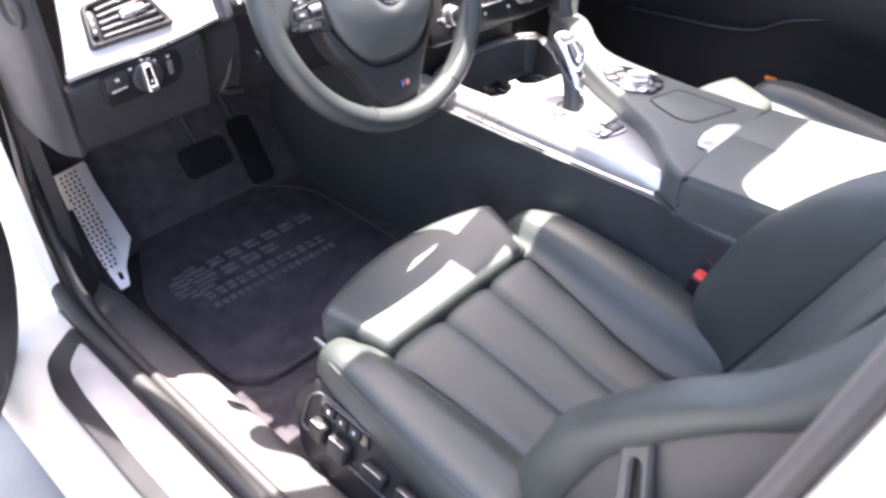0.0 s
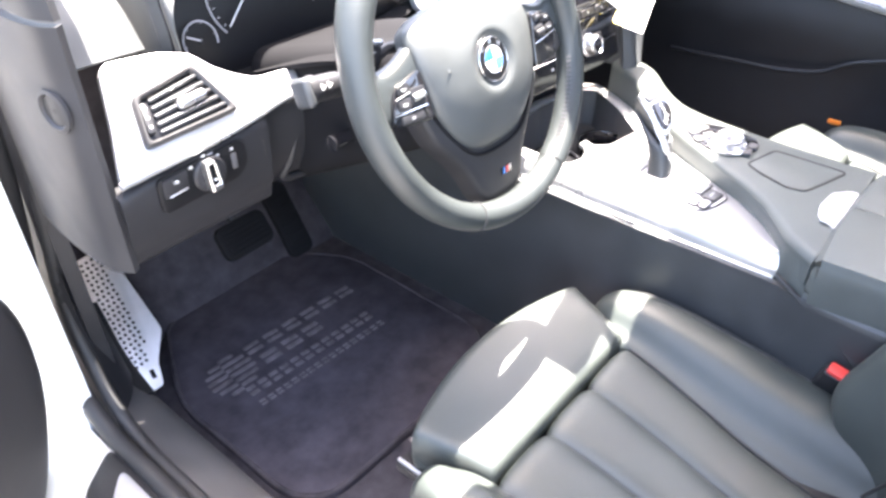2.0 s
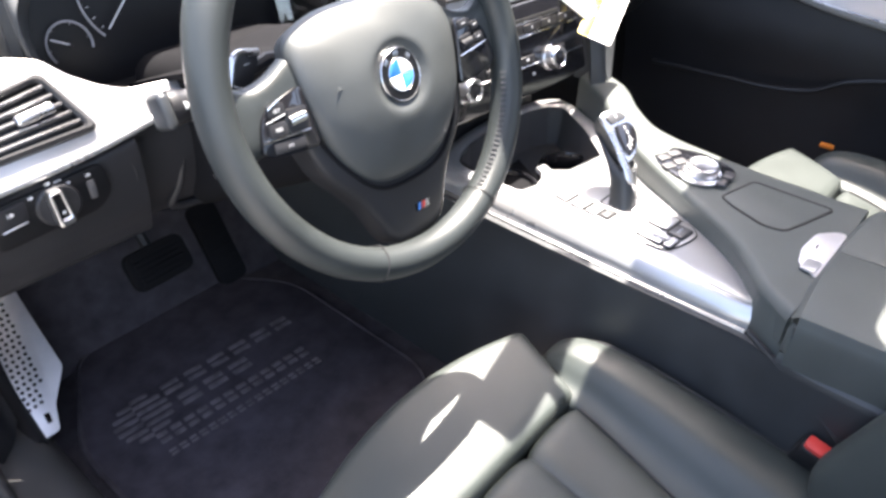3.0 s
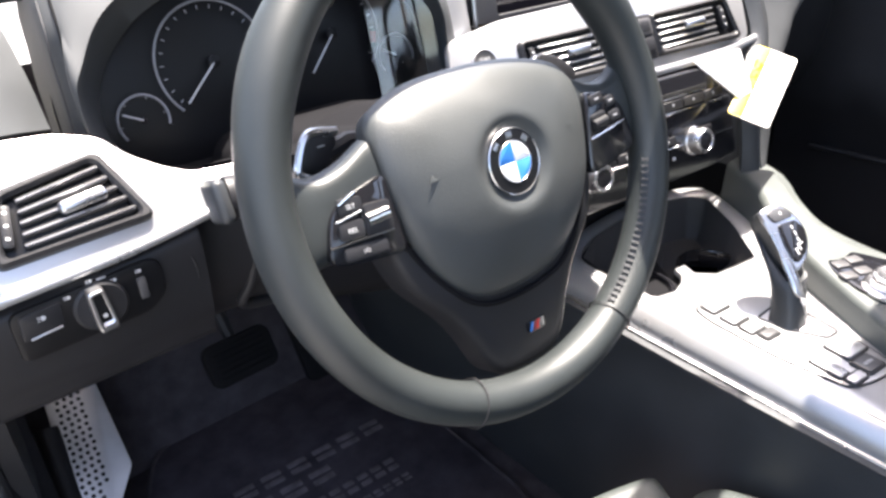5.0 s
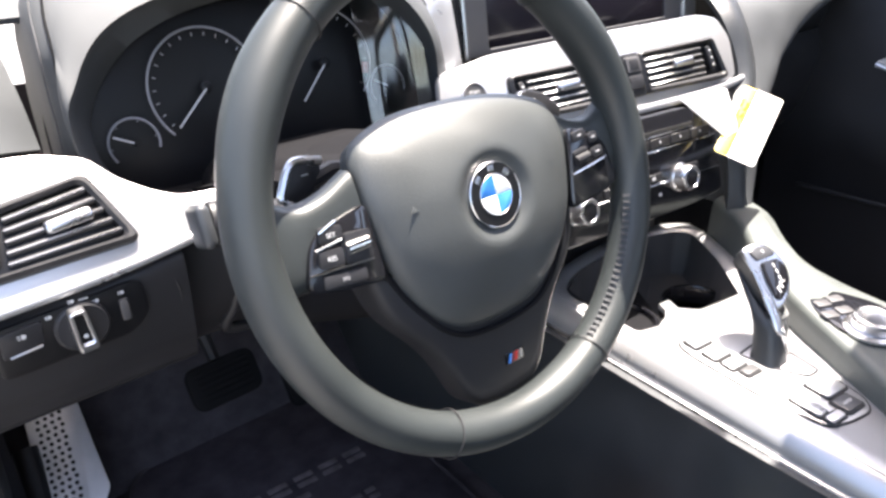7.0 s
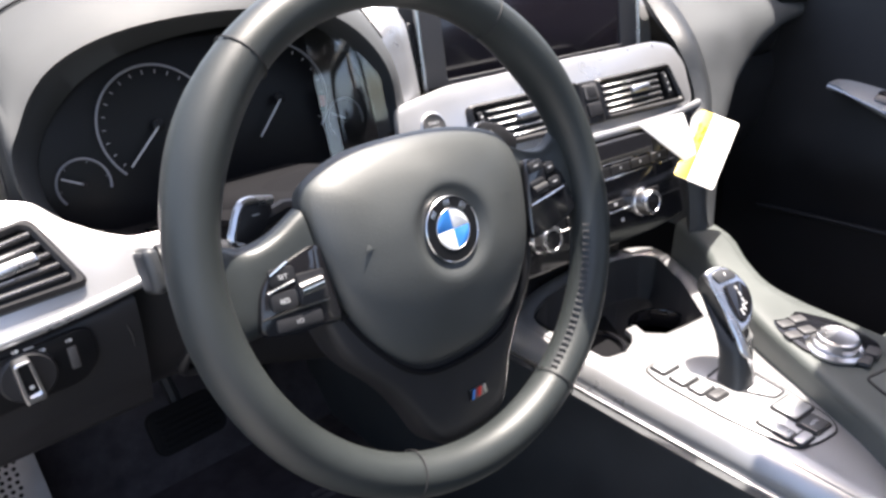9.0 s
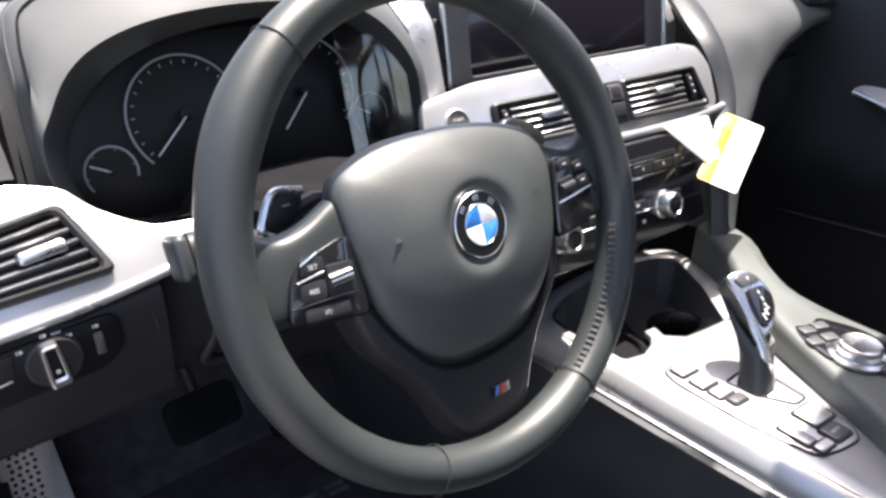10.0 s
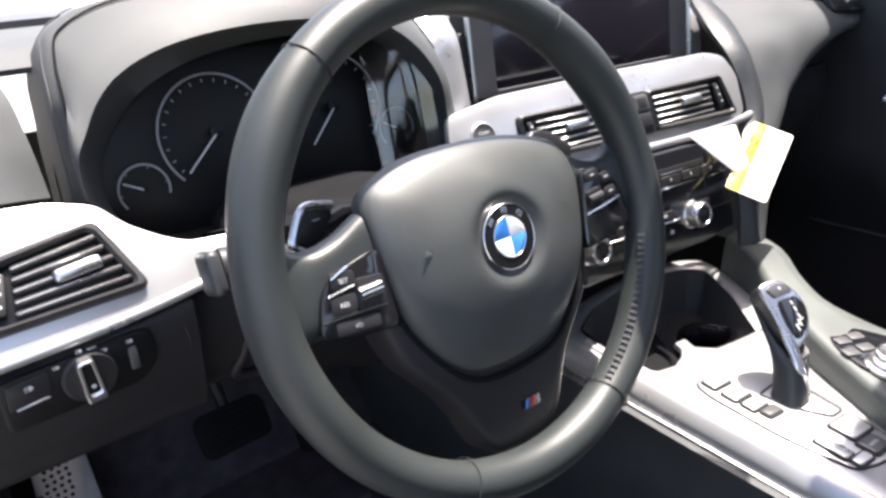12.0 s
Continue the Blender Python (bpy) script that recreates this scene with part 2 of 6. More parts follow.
# ---- setting: ground and car shell ----
def ground_sheet():
    bm = bmesh.new()
    bmesh.ops.create_grid(bm, x_segments=8, y_segments=8, size=400)
    return tagged(part("ground", bm, ASPHALT), "pale sunlit concrete lot under the car", "ground", kind="structure")


ground_sheet()

floor = tagged(part("floor", block(-0.735, 0.735, -1.2, 0.62, 0.075, 0.125, 0.004), CARPET), "black carpeted car floor", "floor", kind="structure")
part("toe_board", sheet([[(x, 0.60, 0.10), (x, 0.72, 0.26), (x, 0.86, 0.44), (x, 0.90, 0.70)] for x in (0.74, 0.3, -0.3, -0.745)], 3, 5, 0.02), CARPET, floor)

# kick panel in front of the sill, beside the foot rest
tagged(part("wall_kick_panel", sheet([[(-0.716, 0.44, z), (-0.704, 0.50, z), (-0.700, 0.62, z), (-0.69, 0.86, z)] for z in (0.10, 0.25, 0.42, 0.62)], 4, 5, 0.02), PLASTIC), "black plastic kick panel beside the foot rest", "panel", kind="structure")

# sill: carpeted inner step, rubber seal ridges, painted outer body
sill = tagged(part("trim_sill", sheet([[(-0.665, y, 0.12), (-0.690, y, 0.190), (-0.735, y, 0.225), (-0.768, y, 0.245), (-0.775, y, 0.20)] for y in (-1.2, -0.5, 0.1, 0.45, 0.8)], 3, 5, 0.01), SILL_GREY), "grey plastic door sill with rubber seals", "sill", kind="structure")
part("sill_groove", tube([(-0.712, y, 0.215) for y in (-1.2, -0.4, 0.3)], 0.003, 8), RUBBER, sill)
part("seal", tube(spline([(-0.785, -1.2, 0.262), (-0.785, -0.3, 0.262), (-0.785, 0.20, 0.262), (-0.783, 0.36, 0.272), (-0.776, 0.455, 0.325), (-0.765, 0.50, 0.42), (-0.752, 0.475, 0.60), (-0.745, 0.43, 0.80), (-0.72, 0.38, 0.95)], 8), 0.0135, 12), RUBBER, sill, "black rubber door seal")
part("seal_lip", tube(spline([(-0.762, -1.2, 0.250), (-0.762, -0.3, 0.250), (-0.762, 0.18, 0.252), (-0.760, 0.33, 0.262), (-0.750, 0.425, 0.315), (-0.742, 0.468, 0.42), (-0.730, 0.445, 0.60), (-0.725, 0.40, 0.80)], 8), 0.010, 10), RUBBER, sill)
part("jamb_lining", sheet([[(-0.704, y2 + 0.06, z), (-0.722, y2 + 0.025, z), (-0.745, y2, z)] for y2, z in ((0.40, 0.24), (0.445, 0.34), (0.462, 0.46), (0.45, 0.60), (0.415, 0.74), (0.37, 0.92))], 6, 6, 0.01), PLASTIC, sill)
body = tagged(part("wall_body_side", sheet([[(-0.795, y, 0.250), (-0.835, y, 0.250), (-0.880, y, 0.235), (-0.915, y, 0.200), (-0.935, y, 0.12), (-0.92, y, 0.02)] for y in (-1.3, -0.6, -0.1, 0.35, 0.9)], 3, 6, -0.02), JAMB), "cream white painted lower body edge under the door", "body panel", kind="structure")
part("front_jamb", sheet([[(-0.775, 0.40, z), (-0.80, 0.52, z), (-0.85, 0.60, z), (-0.92, 0.66, z), (-0.93, 1.2, z)] for z in (0.22, 0.5, 0.8, 1.0)], 3, 6, 0.02), PAINT, body, "white painted front door jamb")
part("door_check", block(-0.826, -0.800, 0.445, 0.492, 0.518, 0.548, 0.006), PLASTIC, body, "black door check")
part("check_arm", tube([(-0.815, 0.462, 0.530), (-0.845, 0.450, 0.522), (-0.90, 0.43, 0.512)], 0.009, 8), PLASTIC, body)
part("hinge", block(-0.90, -0.86, 0.55, 0.64, 0.55, 0.60, 0.006), STEEL, body)

SILL_M = Matrix.Translation((0, 0, 0.257))
scuff_out = rounded([(-0.864, 0.280), (-0.8805, 0.215), (-0.882, 0.0), (-0.882, -1.1), (-0.800, -1.1), (-0.798, 0.0), (-0.797, 0.330)], 0.022)
scuff = thing("sill_plate", (-0.83, -0.3, 0.257), "black plastic sill cover with a bright metal plate", "sill plate")
part("cover", plate(scuff_out, 0.010, 0.004, SILL_M), PLASTIC, scuff)
plate_out = rounded([(-0.8460, 0.238), (-0.8540, 0.17), (-0.8585, 0.05), (-0.860, -1.05), (-0.806, -1.05), (-0.8060, 0.05), (-0.8065, 0.282)], 0.020)
part("metal_plate", plate(plate_out, 0.0025, 0.001, Matrix.Translation((0, 0, 0.2665))), PLATE_STEEL, scuff, "bright brushed metal plate")

# centre pillar with its trim, behind the driver's door
pillar = tagged(part("wall_pillar", sheet([[(-0.660, -0.700, z), (-0.694, -0.664 - s, z), (-0.718, -0.656 - s, z), (-0.727, -0.668 - s, z)] for z, s in ((0.2, -0.06), (0.5, -0.04), (0.75, 0.0), (1.0, 0.045), (1.25, 0.12))], 5, 5, 0.02), GREY_PLASTIC), "grey door pillar trim beside the seat", "pillar", kind="structure")
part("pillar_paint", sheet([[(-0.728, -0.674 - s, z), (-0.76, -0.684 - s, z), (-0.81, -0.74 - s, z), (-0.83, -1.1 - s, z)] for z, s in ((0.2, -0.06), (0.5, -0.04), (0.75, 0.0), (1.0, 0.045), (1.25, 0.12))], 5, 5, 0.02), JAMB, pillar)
part("pillar_groove", tube([(-0.7275, -0.669 - s, z) for z, s in ((0.2, -0.06), (0.5, -0.04), (0.75, 0.0), (1.0, 0.045), (1.25, 0.12))], 0.004, 8), RUBBER, pillar)
part("latch", block(-0.785, -0.750, -0.70, -0.676, 0.735, 0.775, 0.006), CHROME, pillar)

# roof with an opening for sun on the armrest, windscreen pillars and the far side of the shell
ROOF_Z = 1.33
# Roof is out of view; its edges and opening are set to steer the sun.
RAIL_X, HEADER_Y = 0.535, -0.016
HOLE_X0, HOLE_X1, HOLE_Y0, HOLE_Y1 = 0.085, 0.475, -1.15, -0.295
hole = rrect(HOLE_X1 - HOLE_X0, HOLE_Y1 - HOLE_Y0, 0.05, 6, (HOLE_X0 + HOLE_X1) / 2, (HOLE_Y0 + HOLE_Y1) / 2)
edge = rrect(RAIL_X + 0.65, HEADER_Y + 1.9, 0.06, 6, (0.65 - RAIL_X) / 2, (HEADER_Y - 1.9) / 2)
roof = tagged(part("ceiling", frame_plate(edge, hole, 0.04, Matrix.Translation((0, 0, ROOF_Z)), 0.008), HEADLINER), "grey cloth roof lining with an opening set for sun on the armrest", "ceiling", kind="structure")
# Left pillar's course set to shade the sill plate, right one to spare the pad.
PILLARS = (((-0.525, HEADER_Y - 0.03, ROOF_Z + 0.02), (-0.548, 0.16, 1.29), (-0.620, 0.34, 1.19), (-0.668, 0.52, 1.08), (-0.762, 1.02, 0.86)),
           ((0.53, HEADER_Y - 0.03, ROOF_Z + 0.02), (0.70, 0.18, 1.24), (0.80, 0.50, 1.08), (0.86, 1.02, 0.87)))
for way in PILLARS:
    line = spline(way, 6)
    tagged(part("wall_screen_pillar", tube(line, [0.024 + 0.018 * min(1.0, 3 * k / len(line)) for k in range(len(line))], 10), PLASTIC), "dark windscreen pillar", "pillar", kind="structure")
# Mirror is out of view; placed and cut for its shade on the thigh pad.
mirror = thing("rear_view_mirror", (0.0, 0.005, 1.20), "black inside mirror hanging from the roof edge", "mirror")
MIR = Matrix.Translation((0.0, 0.005, 1.20)) @ Matrix.Rotation(radians(13), 4, "Z") @ Matrix.Rotation(radians(78), 4, "X")
part("casing", plate([(p.x, p.y) for p in rrect(0.222, 0.074, 0.030, 6, 0.020, 0)], 0.068, 0.024, MIR @ Matrix.Rotation(math.pi, 4, "Y"), 4), PLASTIC, mirror)
part("glass", plate([(p.x, p.y) for p in rrect(0.204, 0.056, 0.026, 6, -0.020, 0)], 0.003, 0.001, MIR), CHROME, mirror)
part("stem", tube(spline([(0.0, 0.037, 1.225), (0.0, 0.04, 1.27), (0.0, -0.03, 1.33)], 5), 0.012, 10), PLASTIC, mirror)
far_wall = tagged(part("wall_far_side", block(0.757, 0.80, -1.9, 1.1, 0.10, 1.0, 0.005), PLASTIC), "dark inner side of the car", "wall", kind="structure")
# Unseen solid strip added to keep sun off the passenger seat's outer bolster.
part("side_blocker", block(0.757, 0.795, -1.9, 0.06, 1.002, 1.25, 0.005), PLASTIC, far_wall)
tagged(part("wall_rear", block(-0.70, 0.77, -1.9, -1.87, 0.10, 0.90, 0.005), PLASTIC), "dark rear bulkhead of the car", "wall", kind="structure")
part("hood", sheet([[(x, 1.02, 0.825), (x, 1.5, 0.86 - abs(x) * 0.04), (x, 2.1, 0.80 - abs(x) * 0.05), (x, 2.35, 0.62)] for x in (-0.9, -0.45, 0, 0.45, 0.9)], 4, 5, 0.01), PAINT, body)
part("scuttle", sheet([[(x, 0.90 + 0.06 * (1 - (x / 0.8) ** 2), 0.842), (x, 0.95 + 0.06 * (1 - (x / 0.8) ** 2), 0.848), (x, 1.00 + 0.05 * (1 - (x / 0.8) ** 2), 0.838)] for x in (-0.78, -0.4, 0, 0.4, 0.78)], 5, 4, 0.01), PLASTIC, body, "black windscreen cowl strip")

# open driver's door
DOOR_O, DOOR_D, DOOR_N = Vector((-0.836, 0.37, 0)), Vector((-0.86, -0.51, 0)), Vector((0.51, -0.86, 0))
DOOR_M = axes(DOOR_O, DOOR_D, DOOR_N)
# setback of the leading edge, swell of the panel, height
DOOR_PROFILE = ((0.175, -0.030, 0.72), (0.085, -0.012, 0.640), (0.026, 0.0, 0.580), (0.0, 0.008, 0.510), (0.0, 0.008, 0.430), (0.016, 0.0, 0.345), (0.052, -0.012, 0.250), (0.125, -0.030, 0.155))


def door_line(s, drop):
    """The inner panel's section at s along the door, sunk by drop."""
    rise = min(1.0, max(0.0, s - 0.02) / 0.22)
    return [tuple(DOOR_O + DOOR_D * (s + e * (1 - rise)) + DOOR_N * (n - drop) + Vector((0, 0, z + 1.1 * rise * max(0.0, z - 0.5)))) for e, n, z in DOOR_PROFILE]


door = thing("door_1", (-0.90, 0.33, 0.2), "open driver's door with a dark grey inner panel", "car door", kind="structure")
door_out = rounded([(0.16, -0.88), (0.14, -0.24), (0.35, -0.14), (0.95, -0.14), (1.06, -0.42), (1.10, -0.93), (0.5, -0.97)], 0.06, 6)
part("shell", plate([(p.x, p.y) for p in door_out], 0.05, 0.01, DOOR_M @ Matrix.Translation((0, 0, -0.12))), PAINT, door)
part("inner_panel", sheet([door_line(s, d) for s, d in ((0.0, 0.060), (0.0, 0.025), (0.004, 0.010), (0.016, 0.0), (0.12, -0.006), (0.24, -0.01), (0.65, -0.01), (1.0, 0.02), (1.02, 0.12))], 4, 5, 0.012), SIDE_PLASTIC, door)
part("door_seal", tube(spline(door_line(-0.002, 0.012), 6), 0.010, 10), RUBBER, door, "black rubber edge seal")
POCKET_M = DOOR_M @ Matrix.Translation((0.03, 0, -0.044)) @ Matrix.Rotation(radians(-7), 4, "X")
pocket = rounded([(0.050, -0.215), (0.085, -0.360), (0.16, -0.400), (0.78, -0.400), (0.84, -0.30), (0.80, -0.200)], 0.04, 6)
part("map_pocket", plate([(p.x, p.y) for p in pocket], 0.012, 0.005, POCKET_M), PLASTIC, door)
part("pocket_rim", xf(tube([Vector((p.x, p.y, 0.010)) for p in pocket], 0.006, 8, closed=True), POCKET_M), LEATHER, door)

# ---- driver's foot well ----
mat_out = rounded([(-0.645, 0.155), (-0.60, 0.105), (-0.24, 0.100), (-0.165, 0.16), (-0.16, 0.52), (-0.24, 0.64), (-0.55, 0.64), (-0.645, 0.44)], 0.05, 5)
floor_mat = thing("floor_mat", (-0.40, 0.35, 0.126), "black carpet floor mat with faded printed lettering", "floor mat")
part("carpet_sheet", plate(mat_out, 0.012, 0.004, Matrix.Translation((0, 0, 0.126))), MAT_PILE, floor_mat)
part("edging", tube([p + Vector((0, 0, 0.136)) for p in inset(mat_out, 0.004)], 0.0045, 8, closed=True), CARPET, floor_mat)
MAT_M = Matrix.Translation((-0.40, 0.37, 0.1386))
TURN_M = Matrix.Rotation(radians(-3), 4, "Z")
for k in range(6):
    y = 0.038 - 0.0152 * k
    w = 0.047 * math.sqrt(max(0.1, 1 - (y / 0.047) ** 2))
    for x0, x1, dy in ((-w, -w * 0.12, -0.0035), (-w * 0.12, w, 0.0035)):
        part("emblem_stripe", plate([(p.x, p.y) for p in rounded([(x0, y + dy - 0.0046), (x1, y + dy - 0.0046), (x1, y + dy + 0.0046), (x0, y + dy + 0.0046)], 0.003, 2)], 0.001, 0.0003, MAT_M @ TURN_M @ Matrix.Translation((-0.147, 0.050, 0))), MAT_PRINT, floor_mat)
for word_x, word_w, letters, y, h in ((-0.098, 0.262, 6, 0.080, 0.026), (-0.088, 0.142, 3, 0.040, 0.028), (-0.152, 0.285, 12, -0.008, 0.024), (-0.152, 0.286, 17, -0.043, 0.014)):
    step = word_w / letters
    for k in range(letters):
        x, w = word_x + k * step, step * 0.74
        for y0, y1 in ((y - h / 2, y - h / 10), (y + h / 10, y + h / 2)):
            part("print_bar", plate(rounded([(x, y0), (x + w, y0), (x + w, y1), (x, y1)], 0.002, 2), 0.001, 0.0003, MAT_M @ TURN_M), MAT_PRINT, floor_mat)

# foot rest: perforated metal plate
REST_M = axes((-0.630, 0.560, 0.250), (1.0, 0.14, 0.02), (0.02, -0.62, 0.78))
rest = thing("foot_rest", (-0.63, 0.55, 0.15), "perforated stainless steel foot rest", "foot rest")
rest_out = rounded([(-0.014, 0.135), (-0.038, 0.035), (-0.056, -0.050), (-0.062, -0.116), (-0.034, -0.119), (-0.016, -0.084), (0.027, -0.042), (0.046, 0.088), (0.058, 0.135)], 0.006, 4)
part("plate", plate(rest_out, 0.004, 0.0015, REST_M), STEEL, rest)
dots = bmesh.new()
for r in range(22):
    for c in range(4):
        y = 0.124 - r * 0.0092
        x = -0.0300 + 0.235 * y + c * 0.0098 - (0.002 if r % 2 else 0)
        if y > -0.074 and not (y < -0.050 and c == 3):
            q = lathe([(0.0029, 0), (0.0029, 0.0006)], 10, REST_M @ Matrix.Translation((x, y, 0.0038)))
            me = bpy.data.meshes.new("tmp")
            q.to_mesh(me)
            q.free()
            dots.from_mesh(me)
            bpy.data.meshes.remove(me)
part("perforation", dots, HOLE, rest)
part("badge", plate(rrect(0.016, 0.008, 0.001), 0.0006, 0.0002, REST_M @ Matrix.Translation((-0.036, -0.094, 0.004)) @ Matrix.Rotation(radians(75), 4, "Z")), GLOSS, rest)
part("base", plate([(p.x, p.y) for p in inset(rest_out, 0.004)], 0.05, 0.006, REST_M @ Matrix.Translation((0, 0, -0.051))), PLASTIC, rest)
part("cable_cover", tube(spline([(-0.690, 0.44, 0.19), (-0.684, 0.52, 0.215), (-0.676, 0.60, 0.29)], 6), 0.016, 10), PLASTIC, rest)


def pedal(name, label, m, w, h, arm_to):
    p = thing(name, m.translation, label, "pedal")
    part("pad", plate([(q.x, q.y) for q in rrect(w, h, 0.015)], 0.014, 0.005, m), MATTE, p)
    ribs = [block(-w * 0.38, w * 0.38, y - 0.002, y + 0.002, 0.0135, 0.0165, 0.0008, 1, m) for y in [h * (-0.33 + 0.66 * i / 5) for i in range(6)]]
    part("rib", merge(*ribs), MATTE, p)
    part("arm", tube([m.translation, (m.translation + Vector(arm_to)) / 2 + Vector((0, 0.05, 0)), arm_to], 0.009, 8), PLASTIC, p)


pedal("brake_pedal", "black rubber brake pedal on a steel arm", axes((-0.43, 0.49, 0.350), (1, 0, 0.02), (0, -0.82, 0.55)), 0.10, 0.062, (-0.43, 0.66, 0.62))
pedal("accelerator_pedal", "long black plastic accelerator pedal", axes((-0.29, 0.56, 0.28), (1, 0, 0), (0, -0.85, 0.52)), 0.055, 0.15, (-0.29, 0.70, 0.55))

# ---- steering wheel ----
WC = Vector((-0.387, 0.014, 0.777))
WM = axes(WC, (1, 0, 0), (0, -0.934, 0.358))
R_RIM, R_TUBE = 0.1710, 0.0165


def rim_bm():
    rings = []
    n, k = 120, 18
    for i in range(n):
        a = 2 * math.pi * i / n
        deg = math.degrees(a) % 360
        swell = 0.0
        for g in (35, 145):
            d = abs((deg - g + 180) % 360 - 180)
            swell = max(swell, math.exp(-(d / 16) ** 2) * 0.0022)
        c, s = math.cos(a), math.sin(a)
        ring = []
        for j in range(k):
            b = 2 * math.pi * j / k
            rr = R_RIM + (R_TUBE + swell) * 0.95 * math.cos(b)
            ring.append(Vector((rr * c, rr * s, (R_TUBE + swell) * 1.06 * math.sin(b))))
        rings.append(ring)
    return rings_bm(rings, loop=True)


wheel = thing("steering_wheel", WC, "black leather three-spoke sport steering wheel", "steering wheel")
RM = WM @ Matrix.Translation((-0.0020, 0.0020, 0))
rim = part("rim", xf(rim_bm(), RM), WHEEL_SKIN, wheel, "smooth black leather rim")
for ang in (127, 53, 245, 297):
    a = radians(ang)
    ring = [Vector(((R_RIM + (R_TUBE + 0.0007) * math.cos(b)) * math.cos(a), (R_RIM + (R_TUBE + 0.0007) * math.cos(b)) * math.sin(a), (R_TUBE + 0.0007) * 1.06 * math.sin(b))) for b in [2 * math.pi * q / 24 for q in range(24)]]
    part("seam", xf(tube(ring, 0.0006, 6, closed=True), RM), RUBBER, rim)
for a0, a1 in ((298, 345),):
    thread = []
    steps = int((a1 - a0) / 1.9)
    for i in range(steps):
        a = radians(a0 + (a1 - a0) * (i + 0.5) / steps)
        da = radians(0.35)
        for s0, s1 in ((-1, 1), (1, -1)):
            pts = []
            for s, aa in ((s0, a - da), (s1, a + da)):
                b = radians(152 + 9 * s)
                rr = R_RIM + (R_TUBE + 0.0006) * math.cos(b)
                pts.append(Vector((rr * math.cos(aa), rr * math.sin(aa), (R_TUBE + 0.0012) * 1.06 * math.sin(b))))
            thread.append(tube(pts, 0.0006, 5))
    part("stitching", xf(merge(*thread), RM), STITCH, rim)

# hub cover: domed, with a dish round the emblem
hub_out = spline([(-0.0890, 0.0495), (-0.0775, 0.0605), (-0.046, 0.0700), (-0.002, 0.0715), (0.042, 0.0685), (0.078, 0.0600), (0.0955, 0.048), (0.0995, 0.027), (0.095, 0.0), (0.087, -0.032), (0.071, -0.062), (0.048, -0.087), (0.020, -0.096), (-0.020, -0.096), (-0.045, -0.087), (-0.068, -0.062), (-0.0840, -0.032), (-0.0910, 0.0), (-0.0932, 0.026)], 4, closed=True)


EMBLEM = Vector((0.0047, -0.0013, 0))


def dome(q):
    """How far the cover falls away above and below its middle, and to its sides."""
    return 2.4 * max(0, -q.y - 0.01) ** 2 + 4.0 * max(0, q.y - 0.004) ** 2 + 0.75 * q.x * q.x


def hub_bm():
    rings = []
    for s, z in ((0.94, -0.020), (0.985, -0.004), (1.0, 0.001), (0.985, 0.0065), (0.955, 0.0098), (0.90, 0.0125), (0.80, 0.0150), (0.65, 0.0170)):
        ring = []
        for p in hub_out:
            q = p * s
            ring.append(Vector((q.x, q.y, z - dome(q))))
        rings.append(ring)
    n = len(hub_out)
    for rad, z, f in ((0.0440, 0.0181, 1.0), (0.0385, 0.0182, 0.9), (0.0345, 0.0178, 0.6), (0.0320, 0.0166, 0.3), (0.0290, 0.0150, 0), (0.0262, 0.0135, 0), (0.0240, 0.0128, 0), (0.02, 0.0128, 0)):
        ring = []
        for p in hub_out:
            q = EMBLEM + (p.to_3d() - EMBLEM).normalized() * rad
            ring.append(Vector((q.x, q.y, z - f * dome(q))))
        rings.append(ring)
    return rings_bm(rings)


hub = part("airbag_cover", xf(hub_bm(), WM), COVER, wheel, "grained black airbag cover", 50)
joint = [Vector((p.x * 1.030, p.y * 1.015, -0.0050)) for p in hub_out]
k0 = min(range(len(joint)), key=lambda i: abs(joint[i].x - 0.098) + abs(joint[i].y - 0.040))
joint = [p for p in joint[k0:] + joint[:k0] if p.y < 0.036]
part("cover_joint", xf(tube(joint, 0.0020, 8), WM), MATTE, hub)
EM = WM @ Matrix.Translation(EMBLEM + Vector((0, 0, 0.0128)))
em = part("emblem", lathe([(0.0235, 0), (0.0235, 0.0018), (0.0226, 0.0026), (0.0, 0.0028)], 48, EM), GAUGE_BLACK, wheel, "round emblem with blue and white quarters")
part("ring", merge(lathe([(0.0238, 0), (0.0238, 0.0024), (0.0232, 0.0030), (0.0226, 0.0026), (0.0226, 0.001)], 48, EM), frame_plate([Vector((0.0150 * math.cos(a), 0.0150 * math.sin(a), 0)) for a in [i * math.pi / 24 for i in range(48)]], [Vector((0.0143 * math.cos(a), 0.0143 * math.sin(a), 0)) for a in [i * math.pi / 24 for i in range(48)]], 0.0034, EM, 0.0002)), SATIN, em)
for q in range(4):
    pts = [(0, 0)] + [(0.0143 * math.cos(radians(90 * q + 90 * i / 10)), 0.0143 * math.sin(radians(90 * q + 90 * i / 10))) for i in range(11)]
    part("quarter", plate(pts, 0.0032, 0.0002, EM), WHITE if q % 2 == 0 else BLUE, em)
for ang in (135, 90, 45):
    a = radians(ang)
    marks = [plate([(p.x, p.y) for p in rrect(0.0012, 0.0045, 0.0003, 2, dx, 0)], 0.0004, 0.0001, EM @ Matrix.Rotation(a - math.pi / 2, 4, "Z") @ Matrix.Translation((0, 0.0190, 0.0026))) for dx in (-0.002, 0.0, 0.002)]
    part("letter_bar", merge(*marks), SATIN, em)
